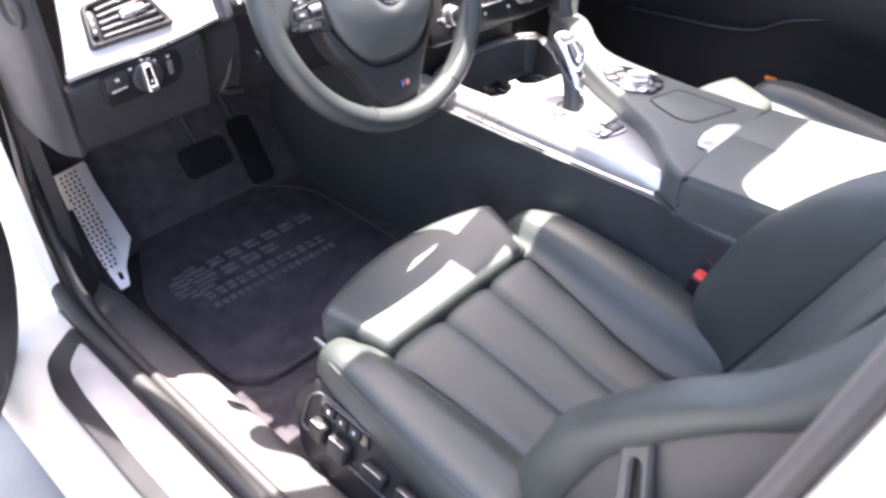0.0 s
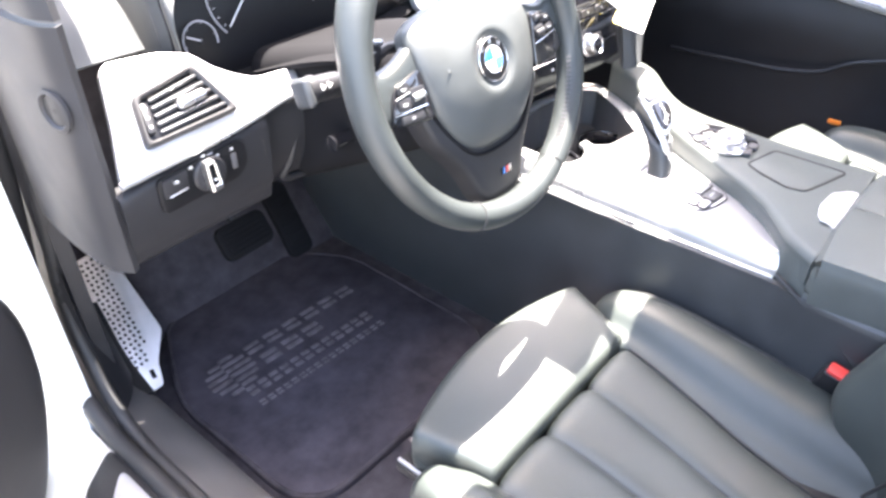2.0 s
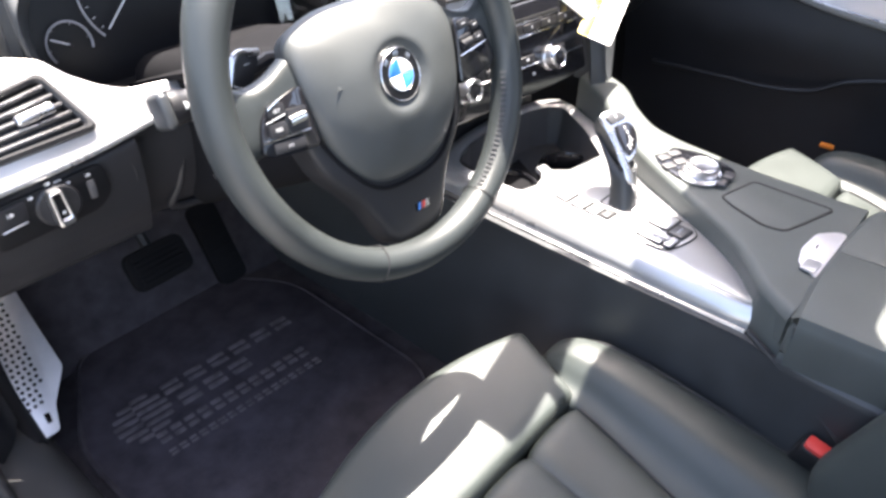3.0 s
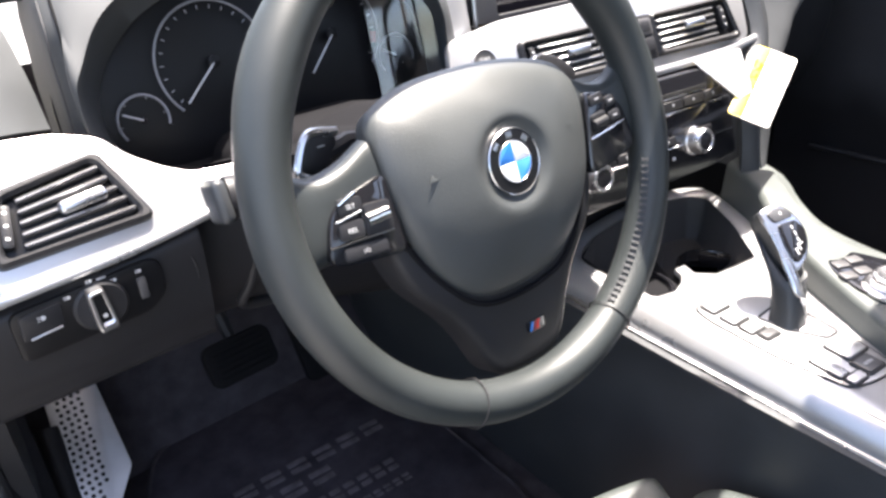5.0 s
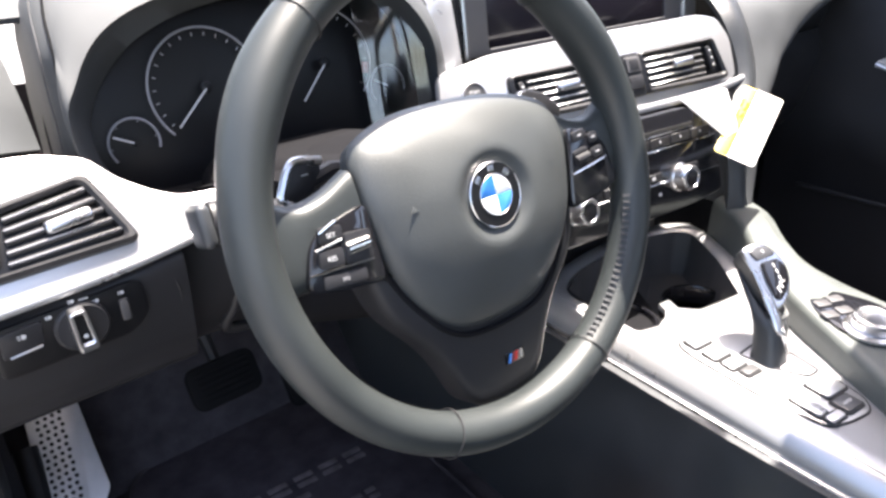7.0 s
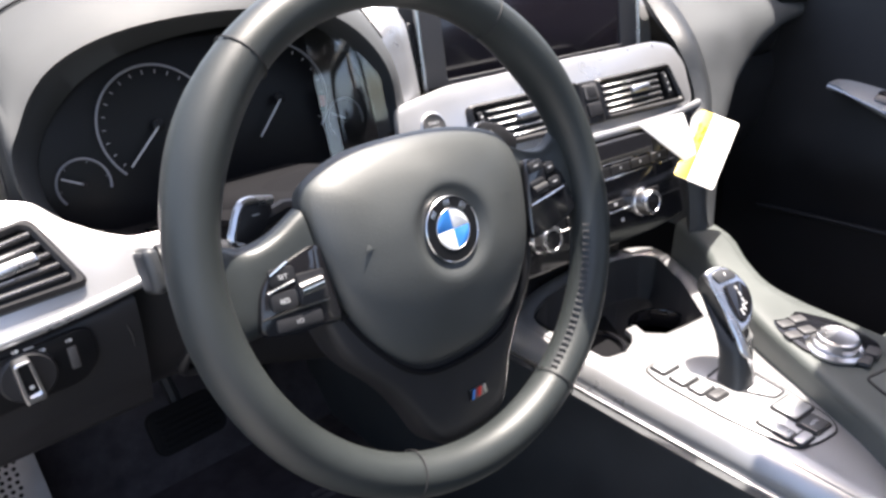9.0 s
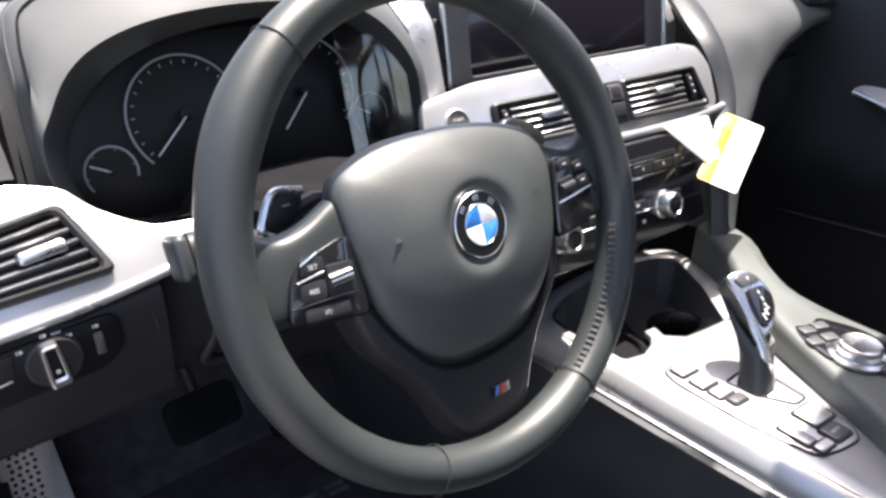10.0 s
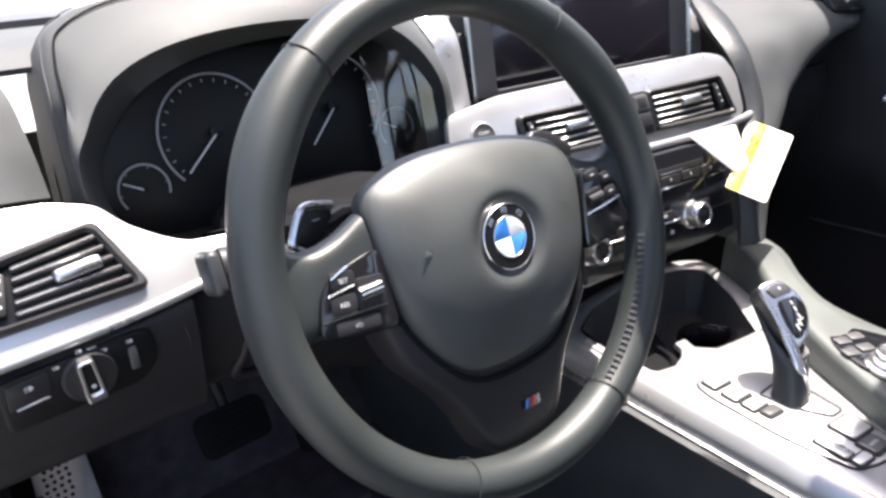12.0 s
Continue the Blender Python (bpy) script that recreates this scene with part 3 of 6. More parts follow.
for sx in (-1, 1):
    marks = [plate([(p.x, p.y) for p in rounded([(sx * 0.062 - 0.007, 0.005), (sx * 0.062 + 0.001, 0.0052), (sx * 0.062 - 0.003, 0.0095)], 0.0006, 2)], 0.0003, 0.0001), plate([(p.x, p.y) for p in rrect(0.006, 0.0008, 0.0002, 2, sx * 0.062 + 0.004, 0.0095)], 0.0003, 0.0001)]
    part("embossed_mark", xf(merge(*marks), WM @ Matrix.Translation((0, 0, 0.0168 - dome(Vector((sx * 0.062, 0.007, 0)))))), COVER, hub)

# side spokes, lower spoke, key pads
def spoke(sx):
    rows = []
    for x, y0, y1, z in ((0.162, -0.026, 0.046, -0.002), (0.140, -0.026, 0.032, -0.004), (0.118, -0.028, 0.0335, -0.003), (0.094, -0.036, 0.044, -0.003)):
        rows.append([(sx * x, y0, z - 0.012), (sx * x, y0 + 0.006, z), (sx * x, (y0 + y1) / 2, z + 0.0025), (sx * x, y1 - 0.006, z), (sx * x, y1, z - 0.012)])
    return sheet(rows, 5, 5, 0.012 * sx)


for sx in (-1, 1):
    part("side_spoke", xf(spoke(sx), WM), WHEEL_SKIN, wheel)
low_out = rounded([(-0.104, -0.020), (-0.093, -0.062), (-0.062, -0.098), (-0.049, -0.122), (-0.040, -0.146), (-0.026, -0.160), (0.026, -0.160), (0.040, -0.146), (0.049, -0.122), (0.062, -0.098), (0.093, -0.062), (0.104, -0.020)], 0.016, 4)


def low_bm():
    rings = []
    for d, z in ((0, -0.034), (0, -0.012), (0.002, -0.008), (0.006, -0.0055), (0.014, -0.0045)):
        ring = []
        for p in inset(low_out, d):
            ring.append(Vector((p.x, p.y, z - 0.11 * max(0, -p.y - 0.075))))
        rings.append(ring)
    return rings_bm(rings)


part("lower_spoke", xf(low_bm(), WM), PLASTIC, wheel, "satin black lower spoke")
BADGE_M = WM @ Matrix.Translation((0.0075, -0.1292, -0.0104)) @ Matrix.Rotation(radians(6), 4, "X") @ Matrix.Diagonal((0.76, 0.86, 1, 1))
badge = part("badge", plate([(p.x, p.y) for p in rounded([(-0.0125, -0.0055), (0.0125, -0.0055), (0.0125, 0.0055), (-0.0125, 0.0055)], 0.001, 2)], 0.0008, 0.0003, BADGE_M), GLOSS, wheel, "small badge with coloured slanted stripes")
for k, mm in enumerate((BLUE, DARK_RED, RED)):
    x = -0.0095 + 0.0042 * k
    part("stripe", plate([(x, -0.004), (x + 0.0034, -0.004), (x + 0.0064, 0.004), (x + 0.003, 0.004)], 0.0005, 0.0001, BADGE_M @ Matrix.Translation((0, 0, 0.0008))), mm, badge)
part("stripe", plate([(0.003, -0.004), (0.0055, -0.004), (0.0062, 0.0012), (0.0078, -0.004), (0.0095, -0.004), (0.0105, 0.004), (0.0080, 0.004), (0.0066, 0.0005), (0.0058, 0.004), (0.0050, 0.004)], 0.0005, 0.0001, BADGE_M @ Matrix.Translation((0, 0, 0.0008))), SATIN, badge)


def keypad(sx):
    base = part("key_pad", plate([(p.x, p.y) for p in rounded([(sx * 0.100, 0.028), (sx * 0.124, 0.022), (sx * 0.142, 0.008), (sx * 0.150, -0.026), (sx * 0.124, -0.033), (sx * 0.090, -0.037)] if sx > 0 else [(-0.092, 0.0215), (-0.112, 0.0170), (-0.130, 0.0120), (-0.139, 0.002), (-0.147, -0.023), (-0.124, -0.029), (-0.090, -0.033)], 0.008)], 0.006, 0.002, WM @ Matrix.Translation((0, 0, -0.0035))), GLOSS, wheel, "gloss black key pad")
    z = 0.0024
    # (x, y, w, h) of each key, in the pad's own direction
    keys = ((0.1230, 0.0082, 0.0175, 0.0105), (0.1262, -0.0062, 0.0180, 0.0115), (0.1055, -0.0045, 0.020, 0.020), (0.1200, -0.0215, 0.032, 0.009)) if sx < 0 else ((0.1115, 0.0190, 0.016, 0.0085), (0.1270, 0.0145, 0.011, 0.0085), (0.1100, 0.0060, 0.017, 0.0050), (0.1290, 0.0022, 0.013, 0.0080))
    for x, y, w, h in keys:
        part("key", plate([(p.x, p.y) for p in rrect(w, h, 0.0025)], 0.0018, 0.0008, WM @ Matrix.Translation((sx * x, y, z)) @ Matrix.Rotation(radians(sx * 6), 4, "Z")), PLASTIC, base)
    line = [(0.0975, -0.0095, z + 0.001), (0.118, -0.0070, z + 0.0018), (0.1385, -0.0042, z + 0.001)] if sx > 0 else [(sx * 0.1435, -0.0130, z + 0.001), (sx * 0.122, -0.0138, z + 0.0018), (sx * 0.097, -0.0155, z + 0.001)]
    part("chrome_line", xf(tube(line, 0.0009, 8), WM), CHROME, base)
    if sx < 0:
        part("roller", xf(tube([(-0.1145, -0.0040, z + 0.0008), (-0.0985, -0.0035, z + 0.0008)], 0.0046, 16, up=(0, 0, 1)), WM), CHROME, base, "ribbed chrome roller")
        lettering("set_word", "SET", 0.0042, WM @ Matrix.Translation((-0.1230, 0.0078, z + 0.0019)) @ Matrix.Rotation(radians(-6), 4, "Z"), MARK, base)
        lettering("res_word", "RES", 0.0042, WM @ Matrix.Translation((-0.1262, -0.0066, z + 0.0019)) @ Matrix.Rotation(radians(-6), 4, "Z"), MARK, base)
        lettering("switch_word", "I/O", 0.0038, WM @ Matrix.Translation((-0.1205, -0.0215, z + 0.0019)) @ Matrix.Rotation(radians(-6), 4, "Z"), DIM_MARK, base)
        part("key_edge", xf(tube([(-0.1310, 0.0110, z + 0.0018), (-0.1180, 0.0158, z + 0.0018)], 0.0007, 6), WM), CHROME, base)
        part("key_edge", xf(tube([(-0.1355, 0.0012, z + 0.0018), (-0.1165, 0.0034, z + 0.0018)], 0.0006, 6), WM), SATIN, base)
    else:
        part("roller", xf(tube([(0.1025, 0.0000, z + 0.001), (0.1180, 0.0012, z + 0.001)], 0.0040, 14), WM), PLASTIC, base)
        for x, y in ((0.1115, 0.0190), (0.1270, 0.0145), (0.1290, 0.0022)):
            part("key_mark", plate([(p.x, p.y) for p in rrect(0.005, 0.0015, 0.0004, 2)], 0.0003, 0.0001, WM @ Matrix.Translation((x, y, z + 0.0017)) @ Matrix.Rotation(radians(6), 4, "Z")), DIM_MARK, base)


keypad(-1)
keypad(1)
for sx in (-1, 1):
    if sx < 0:
        out = rounded([(-0.1217, 0.0265), (-0.1290, 0.0324), (-0.1180, 0.0525), (-0.1105, 0.0560), (-0.0925, 0.0520), (-0.0960, 0.0400), (-0.1080, 0.0295)], 0.005)
        line = spline([(-0.1205, 0.0268, 0), (-0.1280, 0.0325, 0), (-0.1240, 0.0420, 0), (-0.1175, 0.0518, 0), (-0.1100, 0.0552, 0), (-0.0930, 0.0518, 0)], 5)
        thick, mark = 0.0024, Vector((-0.1075, 0.0455, -0.0398))
    else:
        out = rounded([(0.0974, 0.0570), (0.1080, 0.0645), (0.1286, 0.0580), (0.1458, 0.0425), (0.1400, 0.0300), (0.1120, 0.0300), (0.0985, 0.0400)], 0.005)
        line = spline([(0.0990, 0.0430, 0), (0.0980, 0.0560, 0), (0.1035, 0.0612, 0)], 5)
        thick, mark = 0.0018, Vector((0.1150, 0.0520, -0.0398))
    pad = part("shift_paddle", plate([(p.x, p.y) for p in out], 0.010, 0.003, WM @ Matrix.Translation((0, 0, -0.050))), PLASTIC, wheel, "shift paddle with a satin metal edge")
    part("metal_edge", xf(tube([p + Vector((0, 0, -0.0408)) for p in line], thick * 1.35, 8), WM), SATIN, pad)
    part("paddle_arm", xf(tube([(sx * 0.102, 0.040, -0.046), (sx * 0.085, 0.044, -0.045), (sx * 0.060, 0.040, -0.045)], 0.006, 8), WM), PLASTIC, pad)
    mk = [plate([(p.x, p.y) for p in rrect(0.0055, 0.0011, 0.0003, 2)], 0.0004, 0.0001, WM @ Matrix.Translation(mark))]
    if sx > 0:
        mk.append(plate([(p.x, p.y) for p in rrect(0.0011, 0.0055, 0.0003, 2)], 0.0004, 0.0001, WM @ Matrix.Translation(mark)))
    part("sign", merge(*mk), DIM_MARK, pad)

# column shroud and stalks
column = thing("steering_column", (-0.378, 0.12, 0.72), "black plastic steering column shroud with stalks", "steering column")
rows = []
for d, w, h in ((-0.045, 0.055, 0.050), (-0.060, 0.068, 0.060), (-0.12, 0.078, 0.068), (-0.22, 0.085, 0.080), (-0.30, 0.09, 0.09)):
    rows.append([Vector((p.x, p.y, d)) for p in rrect(2 * w, 2 * h, 0.03, 5, 0, -0.018)])
part("shroud", xf(rings_bm(rows), WM), MATTE, column)
part("gap_cover", sheet([[(-0.378 + s * 0.090, 0.10, 0.80 - abs(s) * 0.02), (-0.378 + s * 0.098, 0.20, 0.775 - abs(s) * 0.02), (-0.378 + s * 0.110, 0.31, 0.715)] for s in (1, 0.5, 0, -0.5, -1)], 5, 5, 0.006), MATTE, column)
stalk = part("indicator_stalk", xf(tube(spline([(-0.07, 0.01, -0.105), (-0.12, 0.022, -0.100), (-0.148, 0.026, -0.098), (-0.160, 0.028, -0.098)], 5), [0.012] * 5 + [0.014] * 6 + [0.0155] * 4 + [0.0150], 14, flat=0.8), WM), PLASTIC, column, "black indicator stalk with white symbols")
part("end_cap", xf(block(-0.171, -0.160, 0.011, 0.043, -0.112, -0.084, 0.005, 3), WM), LEATHER, stalk)
part("wiper_stalk", xf(tube([(0.07, 0.01, -0.10), (0.15, 0.025, -0.10)], 0.011, 12, flat=0.8), WM), PLASTIC, column)
part("adjuster", xf(tube([(-0.070, -0.048, -0.158), (-0.098, -0.048, -0.160), (-0.110, -0.048, -0.160)], [0.009, 0.009, 0.010], 12), WM), GLOSS, column, "black column adjuster key")
part("stalk_mark", merge(*[plate([(p.x, p.y) for p in rounded([(0, -0.004), (0.006, 0), (0, 0.004)], 0.0006, 2)], 0.0004, 0.0001, WM @ Matrix.Translation((-0.150 + k * 0.009, 0.027, -0.0855))) for k in range(2)]), MARK, stalk)

# ---- dashboard ----
dash = thing("dashboard", (0, 0.5, 0.6), "black leather dashboard with satin silver trim", "dashboard")
part("side_pad", sheet([[(x, y0, z0), (x, y0 + 0.035, z0 + 0.045), (x, y0 + 0.10, z0 + 0.080), (x, 0.62, 0.872), (x, 0.93, 0.842)] for x, y0, z0 in ((-0.742, 0.300, 0.785), (-0.69, 0.293, 0.791), (-0.645, 0.300, 0.788), (-0.606, 0.330, 0.775))], 5, 6, 0.006), DASH, dash, "grained dash pad beside the hood")
part("rear_pad", sheet([[(x, 0.44, 0.862), (x, 0.52, 0.878), (x, 0.72, 0.866), (x, 0.98, 0.840)] for x in (-0.60, -0.45, -0.30, -0.12)], 3, 4, 0.006), DASH, dash)
part("top_pad", sheet([[(x, y0, z0), (x, y0 + 0.07, z0 + d), (x, 0.60, 0.868), (x, 0.85, 0.850), (x, 0.98, 0.838)] for x, y0, z0, d in ((-0.150, 0.37, 0.80, 0.035), (-0.06, 0.375, 0.80, 0.035), (0.08, 0.375, 0.80, 0.035), (0.20, 0.370, 0.825, 0.022), (0.275, 0.350, 0.795, 0.050), (0.36, 0.375, 0.800, 0.046), (0.50, 0.350, 0.840, 0.018), (0.64, 0.325, 0.834, 0.022), (0.77, 0.300, 0.823, 0.030))], 5, 6, 0.006), DASH, dash, "sunlit grained black dash top")
part("defroster_grille", sheet([[(-0.60, 0.70, 0.871), (-0.57, 0.88, 0.862)], [(-0.5465, 0.705, 0.872), (-0.5122, 0.889, 0.863)], [(-0.4373, 0.724, 0.871), (-0.3788, 0.931, 0.860)], [(-0.2787, 0.798, 0.870), (-0.21, 0.98, 0.858)]], 5, 4, 0.010), GREY_PLASTIC, dash, "dark grille under the windscreen")
for k in range(9):
    f = k / 9 + 0.05
    part("grille_slot", tube([(-0.5465 + 0.268 * f, 0.712 + 0.085 * f * f, 0.8725), (-0.512 + 0.300 * f, 0.880 + 0.09 * f, 0.8640)], 0.0016, 6), MATTE, dash)
# driver's end of the dash
end = part("end_cap", sheet([[(-0.728, 0.213, z), (-0.740, 0.235, z), (-0.743, 0.28, z), (-0.741, 0.34, z), (-0.735, 0.40, z)] for z in (0.596, 0.64, 0.71, 0.79, 0.866)], 5, 5, 0.01), SIDE_PLASTIC, dash)
part("pillar_trim", sheet([[(-0.7265, 0.216 + d, z), (-0.7385, 0.238 + d, z + 0.002), (-0.7415, 0.282 + d, z + 0.006), (-0.7395, 0.342 + d, z + 0.012), (-0.7335, 0.402 + d, z + 0.018)] for z, d in ((0.8690, 0.0), (0.905, 0.006), (0.96, 0.022), (1.02, 0.050), (1.09, 0.095))], 5, 5, 0.01), SIDE_PLASTIC, end, "grey windscreen pillar trim")
part("port_ring", lathe([(0.022, 0), (0.022, 0.004), (0.018, 0.005), (0.0155, 0.002), (0.0155, 0.0)], 28, axes((-0.7485, 0.236, 0.784), (0, 1, 0), (-0.985, -0.17, 0))), SIDE_PLASTIC, end)
part("port_well", lathe([(0.0155, 0), (0.0155, 0.0015), (0.002, 0.0018)], 24, axes((-0.7485, 0.236, 0.784), (0, 1, 0), (-0.985, -0.17, 0))), HOLE, end)

LT = axes((-0.63, 0.236, 0.738), (1, 0, 0), (0, -0.74, 0.67))
lt_out = rounded([(-0.095, -0.047), (-0.072, 0.010), (-0.052, 0.066), (-0.040, 0.074), (0.017, 0.068), (0.050, 0.056), (0.066, 0.034), (0.088, 0.016), (0.108, 0.005), (0.175, -0.001), (0.175, -0.026), (0.125, -0.027), (0.064, -0.037), (-0.035, -0.043)], 0.008)
left_trim = part("silver_trim", plate(lt_out, 0.008, 0.003, LT @ Matrix.Translation((0, 0, -0.006))), SILVER, dash, "satin silver trim panel")
part("chrome_lip", xf(tube(spline([(-0.096, -0.049, 0.001), (-0.035, -0.0465, 0.003), (0.03, -0.043, 0.003), (0.08, -0.0375, 0.003), (0.125, -0.031, 0.002), (0.175, -0.029, 0)], 5), 0.0046, 10), LT), SILVER, left_trim, "bright metal lip")


def vent(parent, m, outline, inner, bars, knob, wheel_at):
    """An air vent: dark frame, chrome-edged slats between two sides, a sliding knob and a thumb wheel."""
    v = part("air_vent", frame_plate(outline, inner, 0.010, m, 0.003), PLASTIC, parent, "air vent with chrome-edged slats")
    part("well", plate(inner, 0.001, 0.0003, m @ Matrix.Translation((0, 0, 0.0014))), GAUGE_BLACK, v)
    for (x0, y0), (x1, y1), mat in bars:
        d = Vector((x1 - x0, y1 - y0, 0))
        mm = m @ axes(((x0 + x1) / 2, (y0 + y1) / 2, 0.0062), d, (0, 0, 1))
        s = part("slat", block(-d.length / 2, d.length / 2, -0.0021, 0.0021, -0.008, 0.0018, 0.0009, 1, mm), GREY_PLASTIC, v)
        part("slat_edge", block(-d.length / 2, d.length / 2, -0.0006, 0.0006, 0.0016, 0.0026, 0.0004, 1, mm), mat, s)
    (kx, ky), kd = knob
    part("slide_knob", block(-0.0185, 0.0185, -0.0055, 0.0055, 0, 0.010, 0.004, 3, m @ axes((kx, ky, 0.004), (kd[0], kd[1], 0), (0, 0, 1))), SATIN, v, "chrome slide knob")
    (wx, wy), wd = wheel_at
    w = part("thumb_wheel", block(-0.017, 0.017, -0.0045, 0.0045, 0, 0.008, 0.003, 2, m @ axes((wx, wy, 0.003), (wd[0], wd[1], 0), (0, 0, 1))), PLASTIC, v)
    part("wheel_mark", merge(*[block(-0.0012 + k * 0.010, 0.0012 + k * 0.010, -0.0015, 0.0015, 0.0078, 0.0084, 0.0003, 1, m @ axes((wx, wy, 0.003), (wd[0], wd[1], 0), (0, 0, 1))) for k in (-1, 0, 1)]), MARK, w)


def along(a, b, t):
    return (a[0] + (b[0] - a[0]) * t, a[1] + (b[1] - a[1]) * t)


TL, TR, BR, BL = (-0.040, 0.030), (0.042, 0.042), (0.064, -0.024), (-0.055, -0.027)
v_out = rounded([TL, TR, BR, BL], 0.009, 5)
ITL, ITR, IBR, IBL = (-0.033, 0.023), (0.036, 0.034), (0.054, -0.018), (-0.046, -0.021)
v_in = rounded([ITL, ITR, IBR, IBL], 0.006, 5)
slats = []
for i in range(5):
    t = (i + 0.6) / 5.2
    a, b = along(ITL, IBL, t), along(ITR, IBR, t)
    slats.append((along(a, b, 0.14), b, SATIN))
vent(dash, LT @ Matrix.Translation((0, 0, 0.001)), v_out, v_in, slats, ((0.018, 0.005), (1, 0.1)), ((-0.037, 0.002), (-0.24, -1)))

# lower fascia with the light switch
part("lower_fascia", sheet([[(x, 0.213, zt), (x, 0.205, zt - 0.010), (x, 0.2065, 0.655), (x, 0.215, 0.614), (x, 0.243, 0.586), (x, 0.40, 0.580)] for x, zt in ((-0.540, 0.708), (-0.58, 0.704), (-0.64, 0.699), (-0.70, 0.694), (-0.730, 0.690))], 4, 6, -0.008), PLASTIC, dash)
part("knee_panel", sheet([[(x, 0.235 - d, 0.715), (x, 0.225 - d, 0.68), (x, 0.235 - d, 0.62), (x, 0.28 - d, 0.575), (x, 0.42, 0.57)] for x, d in ((-0.10, 0.06), (-0.2, 0.06), (-0.29, 0.055), (-0.36, 0.02), (-0.50, 0.0), (-0.545, 0.0))], 4, 6, -0.008), PLASTIC, dash)
part("column_lip", tube(spline([(-0.468, 0.236, 0.735), (-0.486, 0.233, 0.706), (-0.483, 0.230, 0.665), (-0.492, 0.234, 0.625), (-0.499, 0.246, 0.594), (-0.44, 0.250, 0.582), (-0.36, 0.252, 0.575)], 6), 0.0060, 10), PLASTIC, dash)
part("panel_joint", tube(spline([(-0.553, 0.2065, 0.695), (-0.548, 0.2055, 0.670), (-0.552, 0.214, 0.640), (-0.566, 0.232, 0.615)], 6), 0.0013, 8), PLASTIC, dash)
LS = axes((-0.632, 0.2045, 0.677), (1, 0.0, 0), (0, -1, 0.03))
switch = part("light_switch", plate(rounded([(-0.058, -0.027), (0.040, -0.024), (0.056, -0.010), (0.055, 0.016), (0.046, 0.021), (-0.058, 0.015)], 0.009), 0.004, 0.002, LS), GAUGE_BLACK, dash, "black light switch panel")
part("lamp_key", plate([(p.x, p.y) for p in rounded([(-0.053, -0.009), (-0.024, -0.006), (-0.022, 0.014), (-0.052, 0.012)], 0.003)], 0.0060, 0.001, LS), PLASTIC, switch)
part("key_line", block(-0.049, -0.026, -0.0046, -0.0028, 0.0052, 0.0070, 0.0005, 1, LS @ Matrix.Rotation(radians(5), 4, "Z")), SILVER, switch)
part("dial", lathe([(0.0205, 0), (0.0205, 0.006), (0.0185, 0.008), (0.0, 0.008)], 32, LS @ Matrix.Translation((0.004, -0.002, 0))), PLASTIC, switch)
GRIP = LS @ Matrix.Translation((0.002, -0.001, 0)) @ Matrix.Rotation(radians(4), 4, "Z")
grip = part("grip", frame_plate(rounded([(-0.0060, 0.018), (0.0060, 0.018), (0.0072, -0.018), (-0.0072, -0.018)], 0.003), rounded([(-0.0036, 0.0155), (0.0036, 0.0155), (0.0044, -0.010), (-0.0044, -0.010)], 0.002), 0.012, GRIP @ Matrix.Translation((0, 0, 0.0065)), 0.002), SATIN, switch, "chrome turn knob")
part("grip_inlay", block(-0.0052, 0.0052, -0.0125, 0.0160, 0.006, 0.0165, 0.0006, 1, GRIP), GAUGE_BLACK, grip)
part("grip_mark", plate([(p.x, p.y) for p in rrect(0.0035, 0.0035, 0.0015, 3)], 0.0003, 0.0001, GRIP @ Matrix.Translation((0.0003, -0.004, 0.0166))), MARK, grip)
part("dimmer_wheel", block(0.0335, 0.0405, -0.010, 0.009, 0.002, 0.0065, 0.0015, 2, LS), GREY_PLASTIC, switch)


def lamp_symbol(mx, my, mz, s=1.0):
    bow = plate([(p.x, p.y) for p in rounded([(-0.0006 * s, -0.0018 * s), (0.0014 * s, -0.0016 * s), (0.0026 * s, 0), (0.0014 * s, 0.0016 * s), (-0.0006 * s, 0.0018 * s)], 0.0004, 2)], 0.0003, 0.0001)
    rays = [plate([(p.x, p.y) for p in rrect(0.0020 * s, 0.0005, 0.0001, 1, -0.0022 * s, k * 0.0013 * s)], 0.0003, 0.0001) for k in (-1, 0, 1)]
    part("symbol", xf(merge(bow, *rays), LS @ Matrix.Translation((mx, my, mz))), MARK, switch)


lamp_symbol(-0.037, 0.006, 0.0062, 1.1)
for mx, my in ((-0.0165, 0.0135), (0.001, 0.0205), (0.018, 0.0145), (0.037, 0.0145)):
    lamp_symbol(mx, my, 0.0042, 0.85)
part("symbol", plate([(p.x, p.y) for p in rrect(0.0070, 0.0016, 0.0003, 2, 0.0095, 0.0197)], 0.0003, 0.0001, LS @ Matrix.Translation((0, 0, 0.0042))), DIM_MARK, switch)

